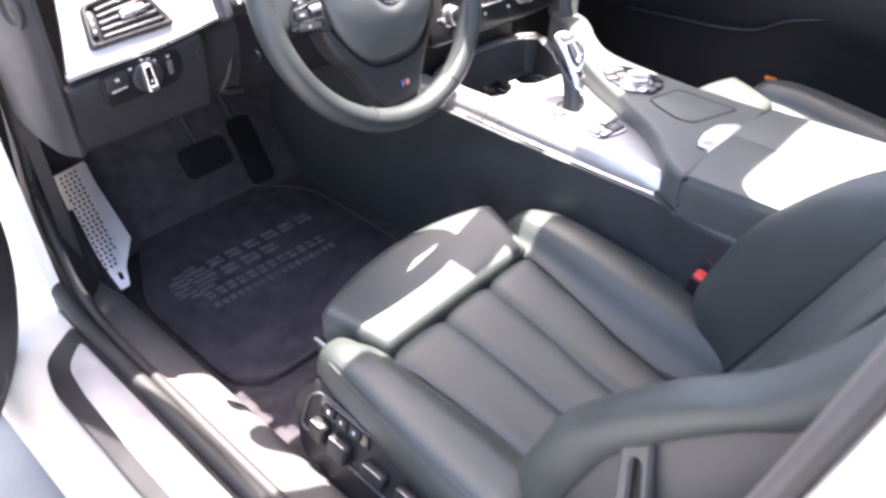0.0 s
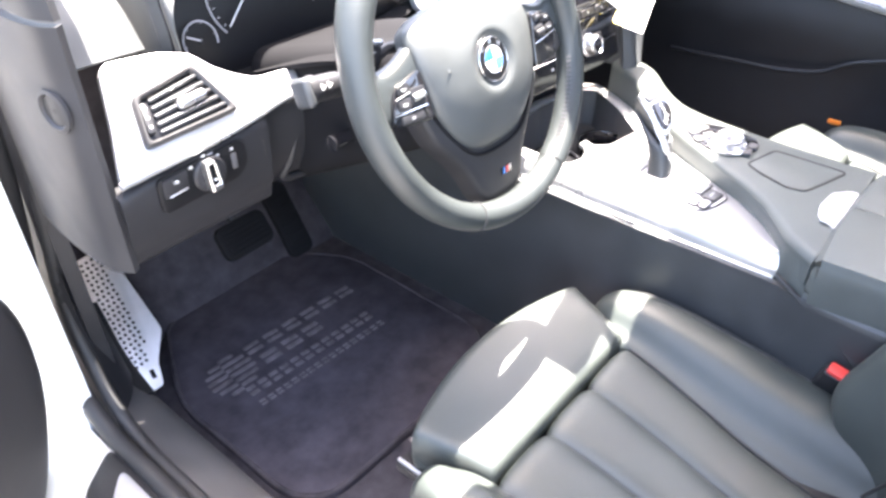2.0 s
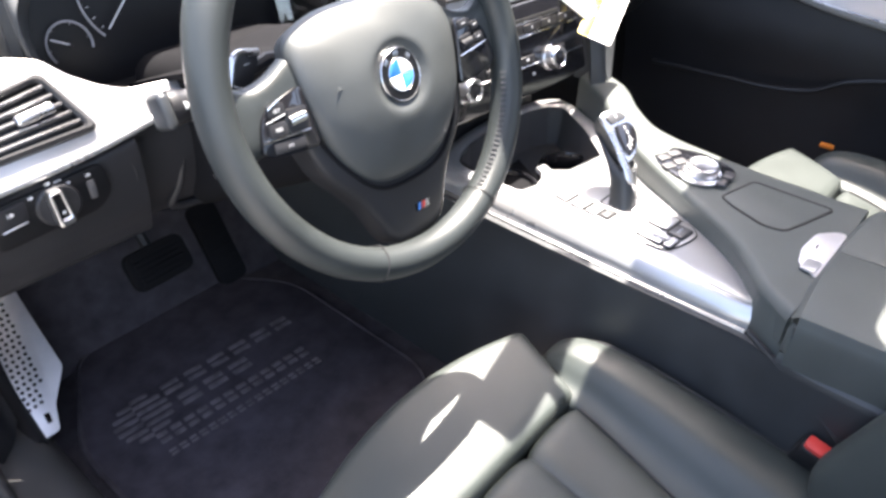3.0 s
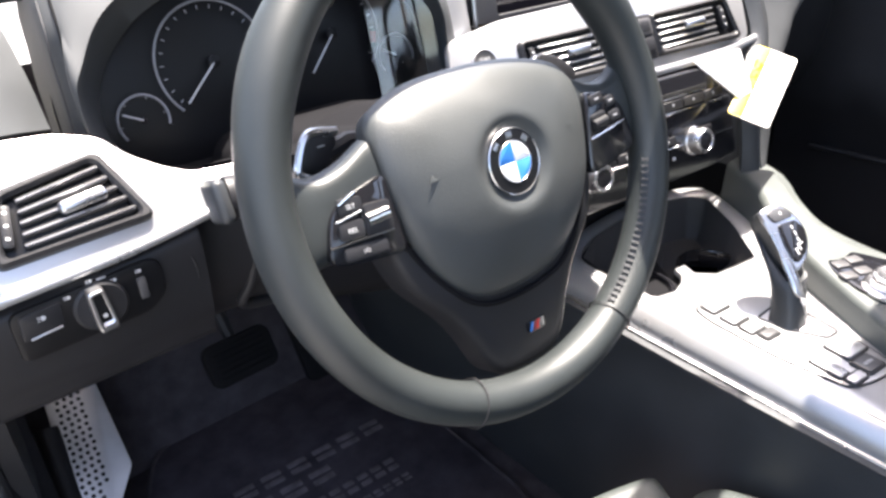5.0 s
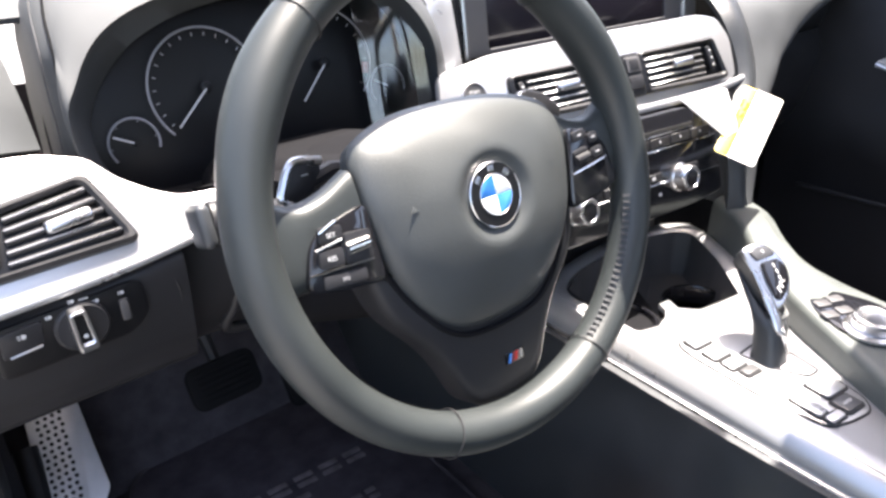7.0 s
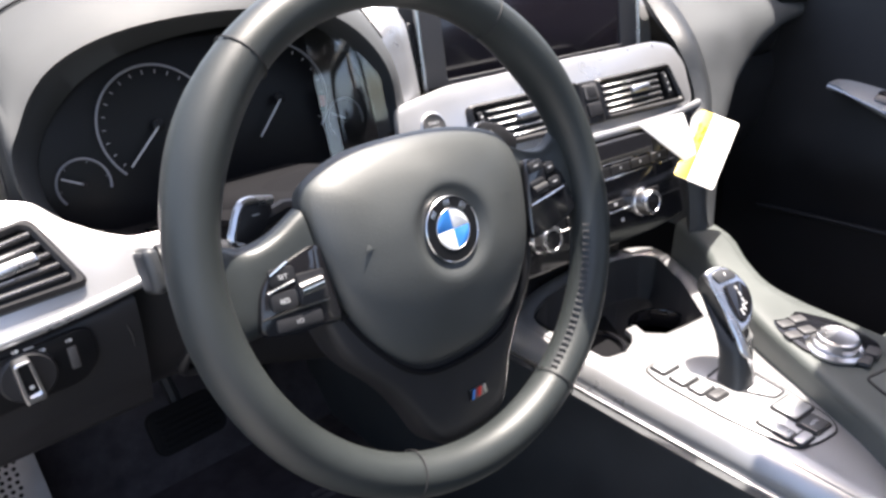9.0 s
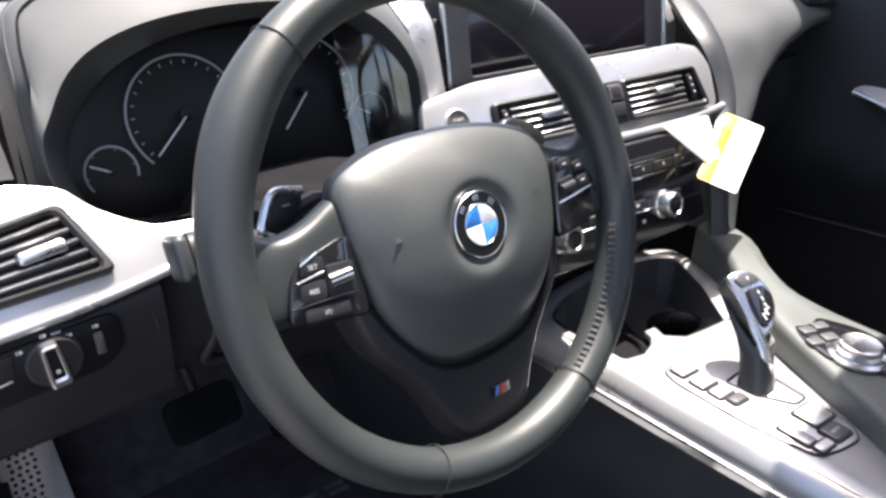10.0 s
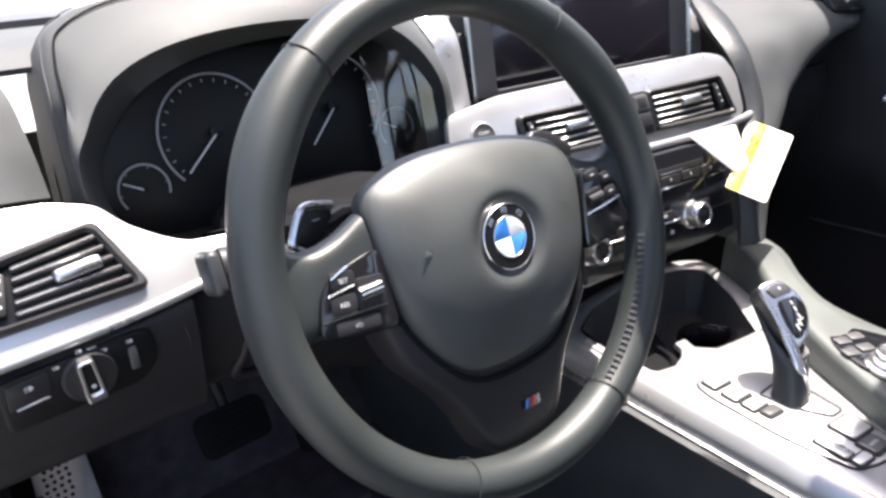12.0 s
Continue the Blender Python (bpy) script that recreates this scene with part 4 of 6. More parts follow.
# instrument cluster under its hood
cluster = thing("instrument_cluster", (-0.36, 0.34, 0.70), "instrument cluster with four round gauges under a leather hood", "instrument cluster")
GM = axes((-0.36, 0.348, 0.785), (1, 0, 0), (0, -0.97, 0.24))
g_out = spline([(-0.196, -0.070), (-0.206, -0.030), (-0.200, 0.020), (-0.165, 0.070), (-0.10, 0.088), (0.0, 0.092), (0.10, 0.088), (0.165, 0.070), (0.205, 0.020), (0.208, -0.030), (0.196, -0.066), (0.10, -0.080), (0.0, -0.084), (-0.10, -0.080)], 4, closed=True)
face = part("face", plate([Vector((p.x * 1.03, p.y * 0.97, 0)) for p in g_out], 0.004, 0.001, GM @ Matrix.Translation((0, 0, -0.014))), GAUGE_BLACK, cluster, "black gauge face")

part("backing", plate([Vector((p.x * 1.10, p.y * 1.16, 0)) for p in g_out], 0.004, 0.001, GM @ Matrix.Translation((0, 0.004, -0.034))), GAUGE_BLACK, cluster)


def gauge(cx, cy, r, a0, a1, ticks, needle, red=False):
    ring = [Vector((cx + r * math.cos(radians(a0 + (a1 - a0) * i / 40)), cy + r * math.sin(radians(a0 + (a1 - a0) * i / 40)), 0.0)) for i in range(41)]
    g = part("gauge_ring", xf(tube(ring, 0.0012, 8), GM), RING, cluster, "silver gauge ring")
    for i in range(ticks):
        a = radians(a0 + (a1 - a0) * (i + 0.5) / ticks)
        part("tick", block(r * 0.86, r * 0.92, -0.0004, 0.0004, -0.001, 0.0, 0, 1, GM @ Matrix.Translation((cx, cy, 0)) @ Matrix.Rotation(a, 4, "Z")), DIM_MARK, g)
    a = radians(needle)
    part("needle", block(r * 0.03, r * 0.86, -0.0009, 0.0009, 0.001, 0.0022, 0.0004, 1, GM @ Matrix.Translation((cx, cy, 0)) @ Matrix.Rotation(a, 4, "Z")), MARK, g, "white needle")
    part("needle_hub", lathe([(r * 0.10, 0), (r * 0.10, 0.003), (r * 0.07, 0.004), (0, 0.004)], 20, GM @ Matrix.Translation((cx, cy, -0.002))), GAUGE_BLACK, g)
    if red:
        part("red_zone", block(r * 0.84, r * 0.97, -0.012, 0.0, -0.001, 0.0002, 0, 1, GM @ Matrix.Translation((cx, cy, 0)) @ Matrix.Rotation(radians(-8), 4, "Z")), DARK_RED, g)


GLASS = material("clear_cover", (1.0, 1.0, 1.0), 0.04, spots=0.0)
GLASS.node_tree.nodes["Principled BSDF"].inputs["Transmission Weight"].default_value = 1.0
GLASS.node_tree.nodes["Principled BSDF"].inputs["IOR"].default_value = 1.6
pane = part("cover_glass", sheet([[(-0.262, 0.342 + d, z), (-0.240, 0.338 + d, z), (-0.215, 0.326 + d, z), (-0.197, 0.308 + d, z)] for z, d in ((0.722, -0.014), (0.775, 0.0), (0.82, 0.010), (0.870, 0.024))], 5, 5, 0.0012), GLASS, cluster, "clear curved end of the gauge cover")
pane.visible_shadow = False
gauge(-0.080, 0.012, 0.057, -10, 222, 17, 222)
gauge(0.055, 0.014, 0.057, -42, 190, 15, 226, True)
gauge(-0.161, -0.026, 0.0235, -20, 215, 4, 152)
gauge(0.130, -0.024, 0.0235, -20, 215, 4, 152)
# hood: outer lip, inner shroud back to the face, and the skin over the top
face_ring = spline([(-0.535, 0.348, 0.715), (-0.551, 0.352, 0.745), (-0.554, 0.355, 0.775), (-0.546, 0.358, 0.800), (-0.527, 0.362, 0.825), (-0.494, 0.366, 0.850), (-0.44, 0.370, 0.868), (-0.36, 0.373, 0.876), (-0.27, 0.371, 0.872), (-0.222, 0.365, 0.850), (-0.194, 0.356, 0.812), (-0.181, 0.345, 0.770), (-0.182, 0.335, 0.725)], 5)
face_ring = [p - Vector((0, 0.006, 0)) for p in face_ring]
crest = spline([(-0.580, 0.306, 0.735), (-0.578, 0.306, 0.785), (-0.576, 0.318, 0.825), (-0.573, 0.326, 0.853), (-0.565, 0.362, 0.882), (-0.550, 0.390, 0.902), (-0.506, 0.394, 0.920), (-0.451, 0.378, 0.927), (-0.394, 0.360, 0.929), (-0.31, 0.345, 0.928), (-0.230, 0.335, 0.900), (-0.172, 0.330, 0.830), (-0.167, 0.308, 0.760)], 5)
mid = Vector((-0.37, 0.35, 0.80))
out = [(p - Vector((mid.x, p.y, mid.z))).normalized() for p in crest]
rings = [[f + Vector((0, 0.050, 0.004)) - o * 0.003 for f, o in zip(face_ring, out)], face_ring]
# the lip overhangs the gauges towards the driver; a padded roll joins it to the outer edge
driver_way = Vector((-0.28, -0.70, 0.13))
lip = [f.lerp(c, 0.26 if 14 < k < 44 else 0.42) + driver_way * (0.075 if 4 < k < len(crest) - 5 else 0.030) for k, (f, c) in enumerate(zip(face_ring, crest))]
for _ in range(6):
    lip = [lip[0]] + [(a + b * 2 + c) / 4 for a, b, c in zip(lip, lip[1:], lip[2:])] + [lip[-1]]
rings.append([f.lerp(p, 0.5) + Vector((0, 0.010, 0.003)) for f, p in zip(face_ring, lip)])
rings.append([p + Vector((0, 0.010, 0)) - o * 0.001 for p, o in zip(lip, out)])
rings.append(lip)
rings.append([p.lerp(c, 0.18) + o * 0.003 + Vector((0, -0.002, 0.001)) for p, c, o in zip(lip, crest, out)])
rings.append([p.lerp(c, 0.6) + o * 0.004 + Vector((0, -0.002, 0.002)) for p, c, o in zip(lip, crest, out)])
rings.append(crest)
rings.append([c + o * 0.006 + Vector((0, 0.008, -0.001)) for c, o in zip(crest, out)])
rings.append([c + o * 0.008 + Vector((0, 0.045, -0.008)) for c, o in zip(crest, out)])
rings.append([c + o * 0.004 + Vector((0, 0.13, -0.038)) for c, o in zip(crest, out)])
part("hood", rings_bm(rings, closed=False, cap=False), DASH, cluster, "black leather instrument hood", 60)
part("hood_seam", tube([c + o * 0.0012 + Vector((0, -0.001, 0.0006)) for c, o in zip(crest, out)], 0.0011, 6), MATTE, cluster)
part("hood_stitch", tube([c + o * 0.0085 + Vector((0, 0.014, 0)) for c, o in zip(crest, out)], 0.0007, 5), STITCH, cluster)
part("lower_visor", sheet([[(x, 0.285 + d, z), (x, 0.310 + d, z + 0.004), (x, 0.345, 0.708)] for x, z, d in ((-0.17, 0.735, 0), (-0.28, 0.708, 0), (-0.40, 0.700, 0), (-0.50, 0.714, 0), (-0.575, 0.748, 0))], 5, 4, 0.012), MATTE, cluster)

part("cluster_side_pad", sheet([[(-0.182, y - 0.004, z - 0.010), (-0.168, y, z), (-0.150, y + 0.003, z), (-0.134, y + 0.010, z - 0.003)] for y, z in ((0.298, 0.735), (0.306, 0.762), (0.314, 0.790), (0.324, 0.825), (0.338, 0.862), (0.375, 0.890))], 4, 4, 0.006), SILVER, dash, "satin silver trim beside the hood")

# centre: silver band, twin vents, display, radio and climate panel
NC = Vector((-0.10, -0.85, 0.45))
CT = axes((-0.147, 0.280, 0.749), (1, -0.118, 0), NC)
ct_out = rounded([(-0.055, -0.014), (-0.045, 0.030), (0.03, 0.043), (0.231, 0.049), (0.405, 0.051), (0.440, 0.042), (0.458, 0.010), (0.452, -0.048), (0.34, -0.058), (0.20, -0.060), (0.03, -0.056), (-0.03, -0.050)], 0.012)
band = part("silver_band", plate(ct_out, 0.010, 0.004, CT @ Matrix.Translation((0, 0, -0.008))), SILVER, dash, "satin silver centre band")
part("lower_lip", xf(tube(spline([(-0.03, -0.053, 0.004), (0.10, -0.060, 0.006), (0.25, -0.0625, 0.006), (0.38, -0.060, 0.006), (0.462, -0.052, 0.004)], 6), 0.0055, 10, flat=0.7), CT), SILVER, band)
start = part("start_button", lathe([(0.0155, 0), (0.0155, 0.004), (0.0140, 0.0055), (0.0125, 0.0045), (0, 0.0050)], 32, CT @ Matrix.Translation((-0.0055, -0.0015, 0.001))), GREY_PLASTIC, dash, "round start stop button")
part("button_ring", lathe([(0.0170, 0), (0.0170, 0.0035), (0.0156, 0.0042), (0.0153, 0.002)], 32, CT @ Matrix.Translation((-0.0055, -0.0015, 0.001))), SATIN, start)
lettering("start_word", "START", 0.0052, CT @ Matrix.Translation((-0.0055, 0.0015, 0.0062)), MARK, start)
lettering("stop_word", "STOP", 0.0052, CT @ Matrix.Translation((-0.0055, -0.0050, 0.0062)), MARK, start)
for x0, x1, kx, wx in ((0.045, 0.228, 0.130, 0.060), (0.262, 0.412, 0.340, 0.396)):
    outl = rounded([(x0, 0.013), (x1, 0.015), (x1 + (0.016 if x1 > 0.3 else 0), -0.046), (x0, -0.044)], 0.008, 5)
    inn = rounded([(x0 + 0.006, 0.007), (x1 - 0.006, 0.009), (x1 - 0.004 + (0.010 if x1 > 0.3 else 0), -0.038), (x0 + 0.006, -0.037)], 0.005, 5)
    left = x1 < 0.3
    bars = [((x0 + (0.024 if left else 0.008), 0.001 - 0.0088 * i), (x1 - (0.008 if left else 0.030), 0.002 - 0.0088 * i), SATIN) for i in range(5)]
    vent(dash, CT @ Matrix.Translation((0, 0, 0.001)), outl, inn, bars, ((kx, -0.012), (1, 0.02)), ((wx, -0.014), (0.10, -1)))
part("vent_divider", plate(rounded([(0.229, 0.013), (0.261, 0.013), (0.261, -0.045), (0.229, -0.045)], 0.004), 0.009, 0.002, CT), PLASTIC, dash)
hazard = part("hazard_button", plate(rounded([(0.232, 0.008), (0.258, 0.008), (0.258, -0.014), (0.232, -0.014)], 0.004), 0.0125, 0.002, CT), GREY_PLASTIC, dash, "dark hazard light button")
part("hazard_face", plate(rounded([(0.237, 0.004), (0.253, 0.004), (0.253, -0.010), (0.237, -0.010)], 0.003), 0.0132, 0.0004, CT), PLASTIC, hazard)
part("lock_button", plate(rounded([(0.232, -0.017), (0.258, -0.017), (0.258, -0.036), (0.232, -0.036)], 0.004), 0.0120, 0.002, CT), PLASTIC, dash)

display = thing("display_screen", (0.10, 0.35, 0.77), "switched-off black display in a grey frame", "screen")
DM = axes((0.094, 0.338, 0.827), (1, -0.055, 0), (-0.05, -0.97, 0.16))
part("housing", plate([(p.x, p.y) for p in rrect(0.426, 0.112, 0.010, 5, 0.007)], 0.030, 0.004, DM @ Matrix.Translation((0, 0, -0.032))), PLASTIC, display)
part("bezel", frame_plate(rrect(0.422, 0.110, 0.008, 5, 0.007), rrect(0.345, 0.098, 0.003, 5, 0.006, 0.002), 0.004, DM @ Matrix.Translation((0, 0, -0.003)), 0.001), GREY_PLASTIC, display, "grey bezel")
part("glass", plate([(p.x, p.y) for p in rrect(0.352, 0.104, 0.003, 5, 0.006, 0.002)], 0.002, 0.0005, DM @ Matrix.Translation((0, 0, -0.003))), SCREEN, display, "black glass")
# Dark oval added to stand in for the housing's dark left side.
part("side_oval", plate([Vector((0.011 * math.cos(a), 0.040 * math.sin(a), 0)) for a in [i * math.pi / 12 for i in range(24)]], 0.012, 0.005, DM @ Matrix.Translation((-0.2135, -0.012, -0.012)), 3), PLASTIC, display)
part("side_strip", tube([DM @ Vector((-0.205, -0.056, 0.002)), DM @ Vector((-0.205, 0.056, 0.002))], 0.0035, 8), SATIN, display)
part("side_strip", tube([DM @ Vector((0.219, -0.056, 0.002)), DM @ Vector((0.219, 0.056, 0.002))], 0.0035, 8), SATIN, display)

NS = Vector((-0.09, -0.96, 0.25))
ST = axes((0.050, 0.178, 0.632), (1, -0.094, 0), NS)
stack = thing("radio_panel", (0.05, 0.18, 0.56), "gloss black radio and climate panel with silver knobs", "radio")
part("fascia", plate(rounded([(-0.165, 0.066), (0.100, 0.066), (0.158, 0.022), (0.164, -0.062), (0.10, -0.070), (-0.165, -0.070)], 0.008), 0.030, 0.003, ST @ Matrix.Translation((0, 0, -0.030))), GLOSS, stack, "gloss black fascia")
part("housing", block(-0.150, 0.135, -0.064, 0.062, -0.150, -0.032, 0.004, 2, ST), MATTE, stack)
part("disc_slot", block(-0.10, 0.105, 0.041, 0.046, 0.0005, 0.0015, 0.0004, 1, ST), HOLE, stack)
part("slot_edge", block(-0.10, 0.105, 0.0385, 0.0400, 0.0005, 0.0022, 0.0004, 1, ST), SATIN, stack)
for i in range(6):
    k = part("preset_key", block(-0.10 + i * 0.040, -0.062 + i * 0.040, 0.024, 0.036, 0.0002, 0.0026, 0.0009, 1, ST), PLASTIC, stack)
    part("key_mark", block(-0.083 + i * 0.040, -0.0805 + i * 0.040, 0.0285, 0.032, 0.0026, 0.0029, 0, 1, ST), MARK, k)
part("chrome_line", block(-0.16, 0.150, 0.0185, 0.0215, 0.0004, 0.0032, 0.0008, 1, ST), CHROME, stack)
for i in range(7):
    if i in (1, 5):
        continue
    k = part("climate_key", block(-0.142 + i * 0.0365, -0.108 + i * 0.0365, -0.021, -0.010, 0.0002, 0.0028, 0.0009, 1, ST), PLASTIC, stack)
    part("key_mark", block(-0.128 + i * 0.0365, -0.122 + i * 0.0365, -0.0175, -0.0135, 0.0028, 0.0031, 0, 1, ST), MARK, k)
part("chrome_line", block(-0.155, 0.155, -0.0265, -0.0240, 0.0004, 0.0032, 0.0008, 1, ST), CHROME, stack)
for i in range(4):
    part("key_mark", plate([(p.x, p.y) for p in rrect(0.006, 0.005, 0.001, 2, -0.09 + i * 0.062, -0.040)], 0.0004, 0.0001, ST), DIM_MARK, stack)
for kx in (-0.1145, 0.0735):
    kn = part("knob", lathe([(0.0195, 0), (0.0195, 0.004), (0.0175, 0.006), (0.0170, 0.020), (0.0155, 0.0225), (0.0125, 0.0225), (0.0118, 0.0212), (0, 0.0212)], 36, ST @ Matrix.Translation((kx, -0.0245, 0))), SATIN, stack, "silver ribbed turn knob")
    part("knob_face", lathe([(0.0115, 0), (0.0115, 0.0218), (0, 0.0220)], 28, ST @ Matrix.Translation((kx, -0.0245, 0))), GLOSS, kn)

# leather band right of the centre, running down to the console, and the passenger's side
seam_l = [(0.345, 0.350, 0.848), (0.332, 0.305, 0.811), (0.320, 0.256, 0.774), (0.316, 0.225, 0.730), (0.300, 0.203, 0.690), (0.240, 0.176, 0.640), (0.232, 0.155, 0.570), (0.232, 0.145, 0.510)]
seam_s = [(0.387, 0.345, 0.843), (0.380, 0.300, 0.816), (0.355, 0.250, 0.779), (0.346, 0.220, 0.732), (0.328, 0.198, 0.694), (0.282, 0.170, 0.645), (0.258, 0.148, 0.575), (0.250, 0.132, 0.535)]
seam_e = [(0.790, 0.262, 0.793), (0.639, 0.245, 0.786), (0.526, 0.232, 0.761), (0.432, 0.213, 0.722), (0.394, 0.200, 0.694), (0.335, 0.178, 0.640), (0.298, 0.156, 0.575), (0.278, 0.145, 0.530)]
part("leather_band", sheet([[a, (Vector(a) + Vector(b)) / 2 + Vector((0, -0.004, 0.003)), b] for a, b in zip(seam_l, seam_s)], 6, 6, 0.010), LEATHER, dash, "stitched black leather band")
part("passenger_pad", sheet([[Vector(a), Vector(a).lerp(Vector(b), 0.35) + Vector((0, -0.002, 0.010 if k < 3 else 0.003)), Vector(a).lerp(Vector(b), 0.7) + Vector((0, -0.004, 0.010 if k < 3 else 0.003)), Vector(b), Vector(b) + Vector((0.004, 0.012, -0.012)), Vector(b) + Vector((0.012, 0.07, -0.020))] for k, (a, b) in enumerate(zip(seam_s, seam_e))], 7, 6, 0.008), DASH, dash, "black leather passenger dash pad")
part("band_stitch", tube([p + Vector((0.003, -0.003, 0.002)) for p in spline(seam_s, 8)], 0.0013, 6), MATTE, dash)
part("pad_stitch", tube([p + Vector((-0.004, -0.003, 0.003)) for p in spline(seam_e[:5], 8)], 0.0011, 6), MATTE, dash)
part("corner_pad", sheet([[(x, 0.330, 0.765), (x, 0.338, 0.805), (x, 0.365, 0.846)] for x in (0.26, 0.31, 0.37)], 4, 4, -0.006), SILVER, dash)
part("passenger_face", sheet([[(x, 0.300, 0.775), (x, 0.292, 0.745), (x, 0.305, 0.712), (x, 0.36, 0.70)] for x in (0.775, 0.66, 0.56, 0.48)], 4, 5, 0.008), PLASTIC, dash)
part("glove_box", sheet([[(x, 0.300, 0.705), (x, 0.285, 0.66), (x, 0.30, 0.56), (x, 0.36, 0.50), (x, 0.52, 0.48)] for x in (0.77, 0.58, 0.42, 0.30)], 4, 6, 0.01), PLASTIC, dash)
PV = axes((0.716, 0.2655, 0.8185), (1, -0.10, -0.06), (-0.02, -0.72, 0.69))
pv_in = [(p.x, p.y) for p in rrect(0.125, 0.030, 0.005)]
vent(dash, PV, rrect(0.140, 0.042, 0.010), [Vector((x, y, 0)) for x, y in pv_in], [((-0.060, 0.009 - 0.006 * i), (0.060, 0.009 - 0.006 * i), PLASTIC) for i in range(4)], ((0.0, 0.0), (1, 0)), ((0.058, 0.0), (0, 1)))
part("latch_button", plate([(p.x, p.y) for p in rrect(0.024, 0.013, 0.005)], 0.004, 0.0015, axes((0.620, 0.2560, 0.8055), (1, -0.08, -0.1), (-0.05, -0.72, 0.69))), PLASTIC, dash)

# hanging paper tags
tag = thing("paper_tag", (0.24, 0.14, 0.62), "white paper tag with a yellow band hanging from the vent", "paper tag", group="hang tags")
TG = axes((0.233, 0.137, 0.664), Vector((0.114, 0.03, 0.069)).cross(Vector((-0.37, -0.445, 0.81))), (-0.37, -0.445, 0.81))
part("card", plate([(p.x, p.y) for p in rrect(0.056, 0.128, 0.004)], 0.0006, 0.0002, TG), PAPER, tag)
part("yellow_band", plate([(p.x, p.y) for p in rrect(0.019, 0.127, 0.002, 4, -0.0182, 0)], 0.0003, 0.0001, TG @ Matrix.Translation((0, 0, 0.0006))), YELLOW, tag, "yellow printed band")
TXT = TG @ Matrix.Rotation(radians(90), 4, "Z")
for k, (word, dy) in enumerate((("Equipped with", 0.0215), ("Air Bags", 0.0145))):
    lettering("tag_word", word, 0.0095, TXT @ Matrix.Translation((0.012 if k == 0 else 0.02, dy, 0.0010)), MATTE, tag)
random.seed(7)
for r in range(5):
    ww = random.uniform(0.03, 0.07)
    part("print_bar", plate([(p.x, p.y) for p in rrect(ww, 0.0013, 0.0003, 2, 0.055 - ww / 2, 0.002 - r * 0.0045)], 0.0002, 0.0001, TXT @ Matrix.Translation((0, 0, 0.0006))), DIM_MARK, tag)
for r in range(14):
    part("code_bar", plate([(p.x, p.y) for p in rrect(0.0016 if r % 3 else 0.0026, 0.006, 0.0001, 1, 0.010 - r * 0.0040, -0.0225)], 0.0002, 0.0001, TXT @ Matrix.Translation((0, 0, 0.0006))), MATTE, tag)
tag2 = thing("paper_tag", (0.18, 0.16, 0.66), "plain white paper tag tucked under the vent", "paper tag", group="hang tags")
part("card", plate([(p.x, p.y) for p in rounded([(-0.045, 0.036), (0.030, 0.046), (0.040, 0.0), (0.042, -0.040)], 0.003)], 0.0006, 0.0002, axes((0.180, 0.165, 0.672), (1, -0.25, -0.12), (-0.35, -0.80, 0.45))), PAPER, tag2)

# ---- centre console ----
console = thing("center_console", (0.0, -0.1, 0.125), "black leather centre console with a silver top panel", "console")
part("driver_side", sheet([[(-0.116, y, 0.12), (-0.118, y, 0.26), (-0.1045 - d, y, 0.43), (-0.1035 - d, y, 0.452)] for y, d in ((0.70, -0.006), (0.42, -0.004), (0.12, 0.0), (-0.05, 0.002), (-0.20, 0.0), (-0.29, 0.0), (-0.36, 0.016), (-0.60, 0.022), (-0.80, 0.022))], 4, 5, 0.01), LEATHER, console)
part("side_joint", tube(spline([(-0.1180, -0.290, 0.470), (-0.1230, -0.326, 0.452), (-0.1255, -0.362, 0.430), (-0.1300, -0.412, 0.396), (-0.1370, -0.47, 0.345), (-0.1400, -0.52, 0.30)], 5), 0.0040, 6), RUBBER, console)
TZ = 0.485
trim_top = [(-0.078, 0.0935), (-0.078, 0.0), (-0.080, -0.15), (-0.085, -0.272), (-0.079, -0.286), (-0.066, -0.272), (-0.034, -0.244), (-0.008, -0.213), (0.015, -0.172), (0.039, -0.130), (0.061, -0.090), (0.084, -0.048), (0.108, -0.010), (0.1385, 0.0305), (0.1105, 0.0435), (0.070, 0.049), (0.037, 0.055), (0.019, 0.075), (0.026, 0.094), (0.008, 0.097), (0.002, 0.083), (-0.011, 0.074), (-0.035, 0.067), (-0.059, 0.074)]
trim_c = part("silver_panel", plate(trim_top, 0.008, 0.003, Matrix.Translation((0, 0, TZ - 0.008))), SILVER, console, "satin silver console panel")
part("silver_flank", sheet([[(-0.074 - d, y, TZ - 0.001), (-0.085 - d, y, TZ - 0.006), (-0.0945 - d, y, 0.466), (-0.0965 - d, y, 0.452)] for y, d in ((0.24, 0.0), (0.10, 0.0), (0.0, 0.002), (-0.15, 0.004), (-0.25, 0.004), (-0.285, 0.0))], 4, 5, 0.004), SILVER, trim_c)
part("flank_lip", tube(spline([(-0.099, 0.24, 0.452), (-0.100, 0.0, 0.452), (-0.102, -0.15, 0.452), (-0.100, -0.284, 0.452)], 6), 0.0028, 8), SATIN, trim_c)
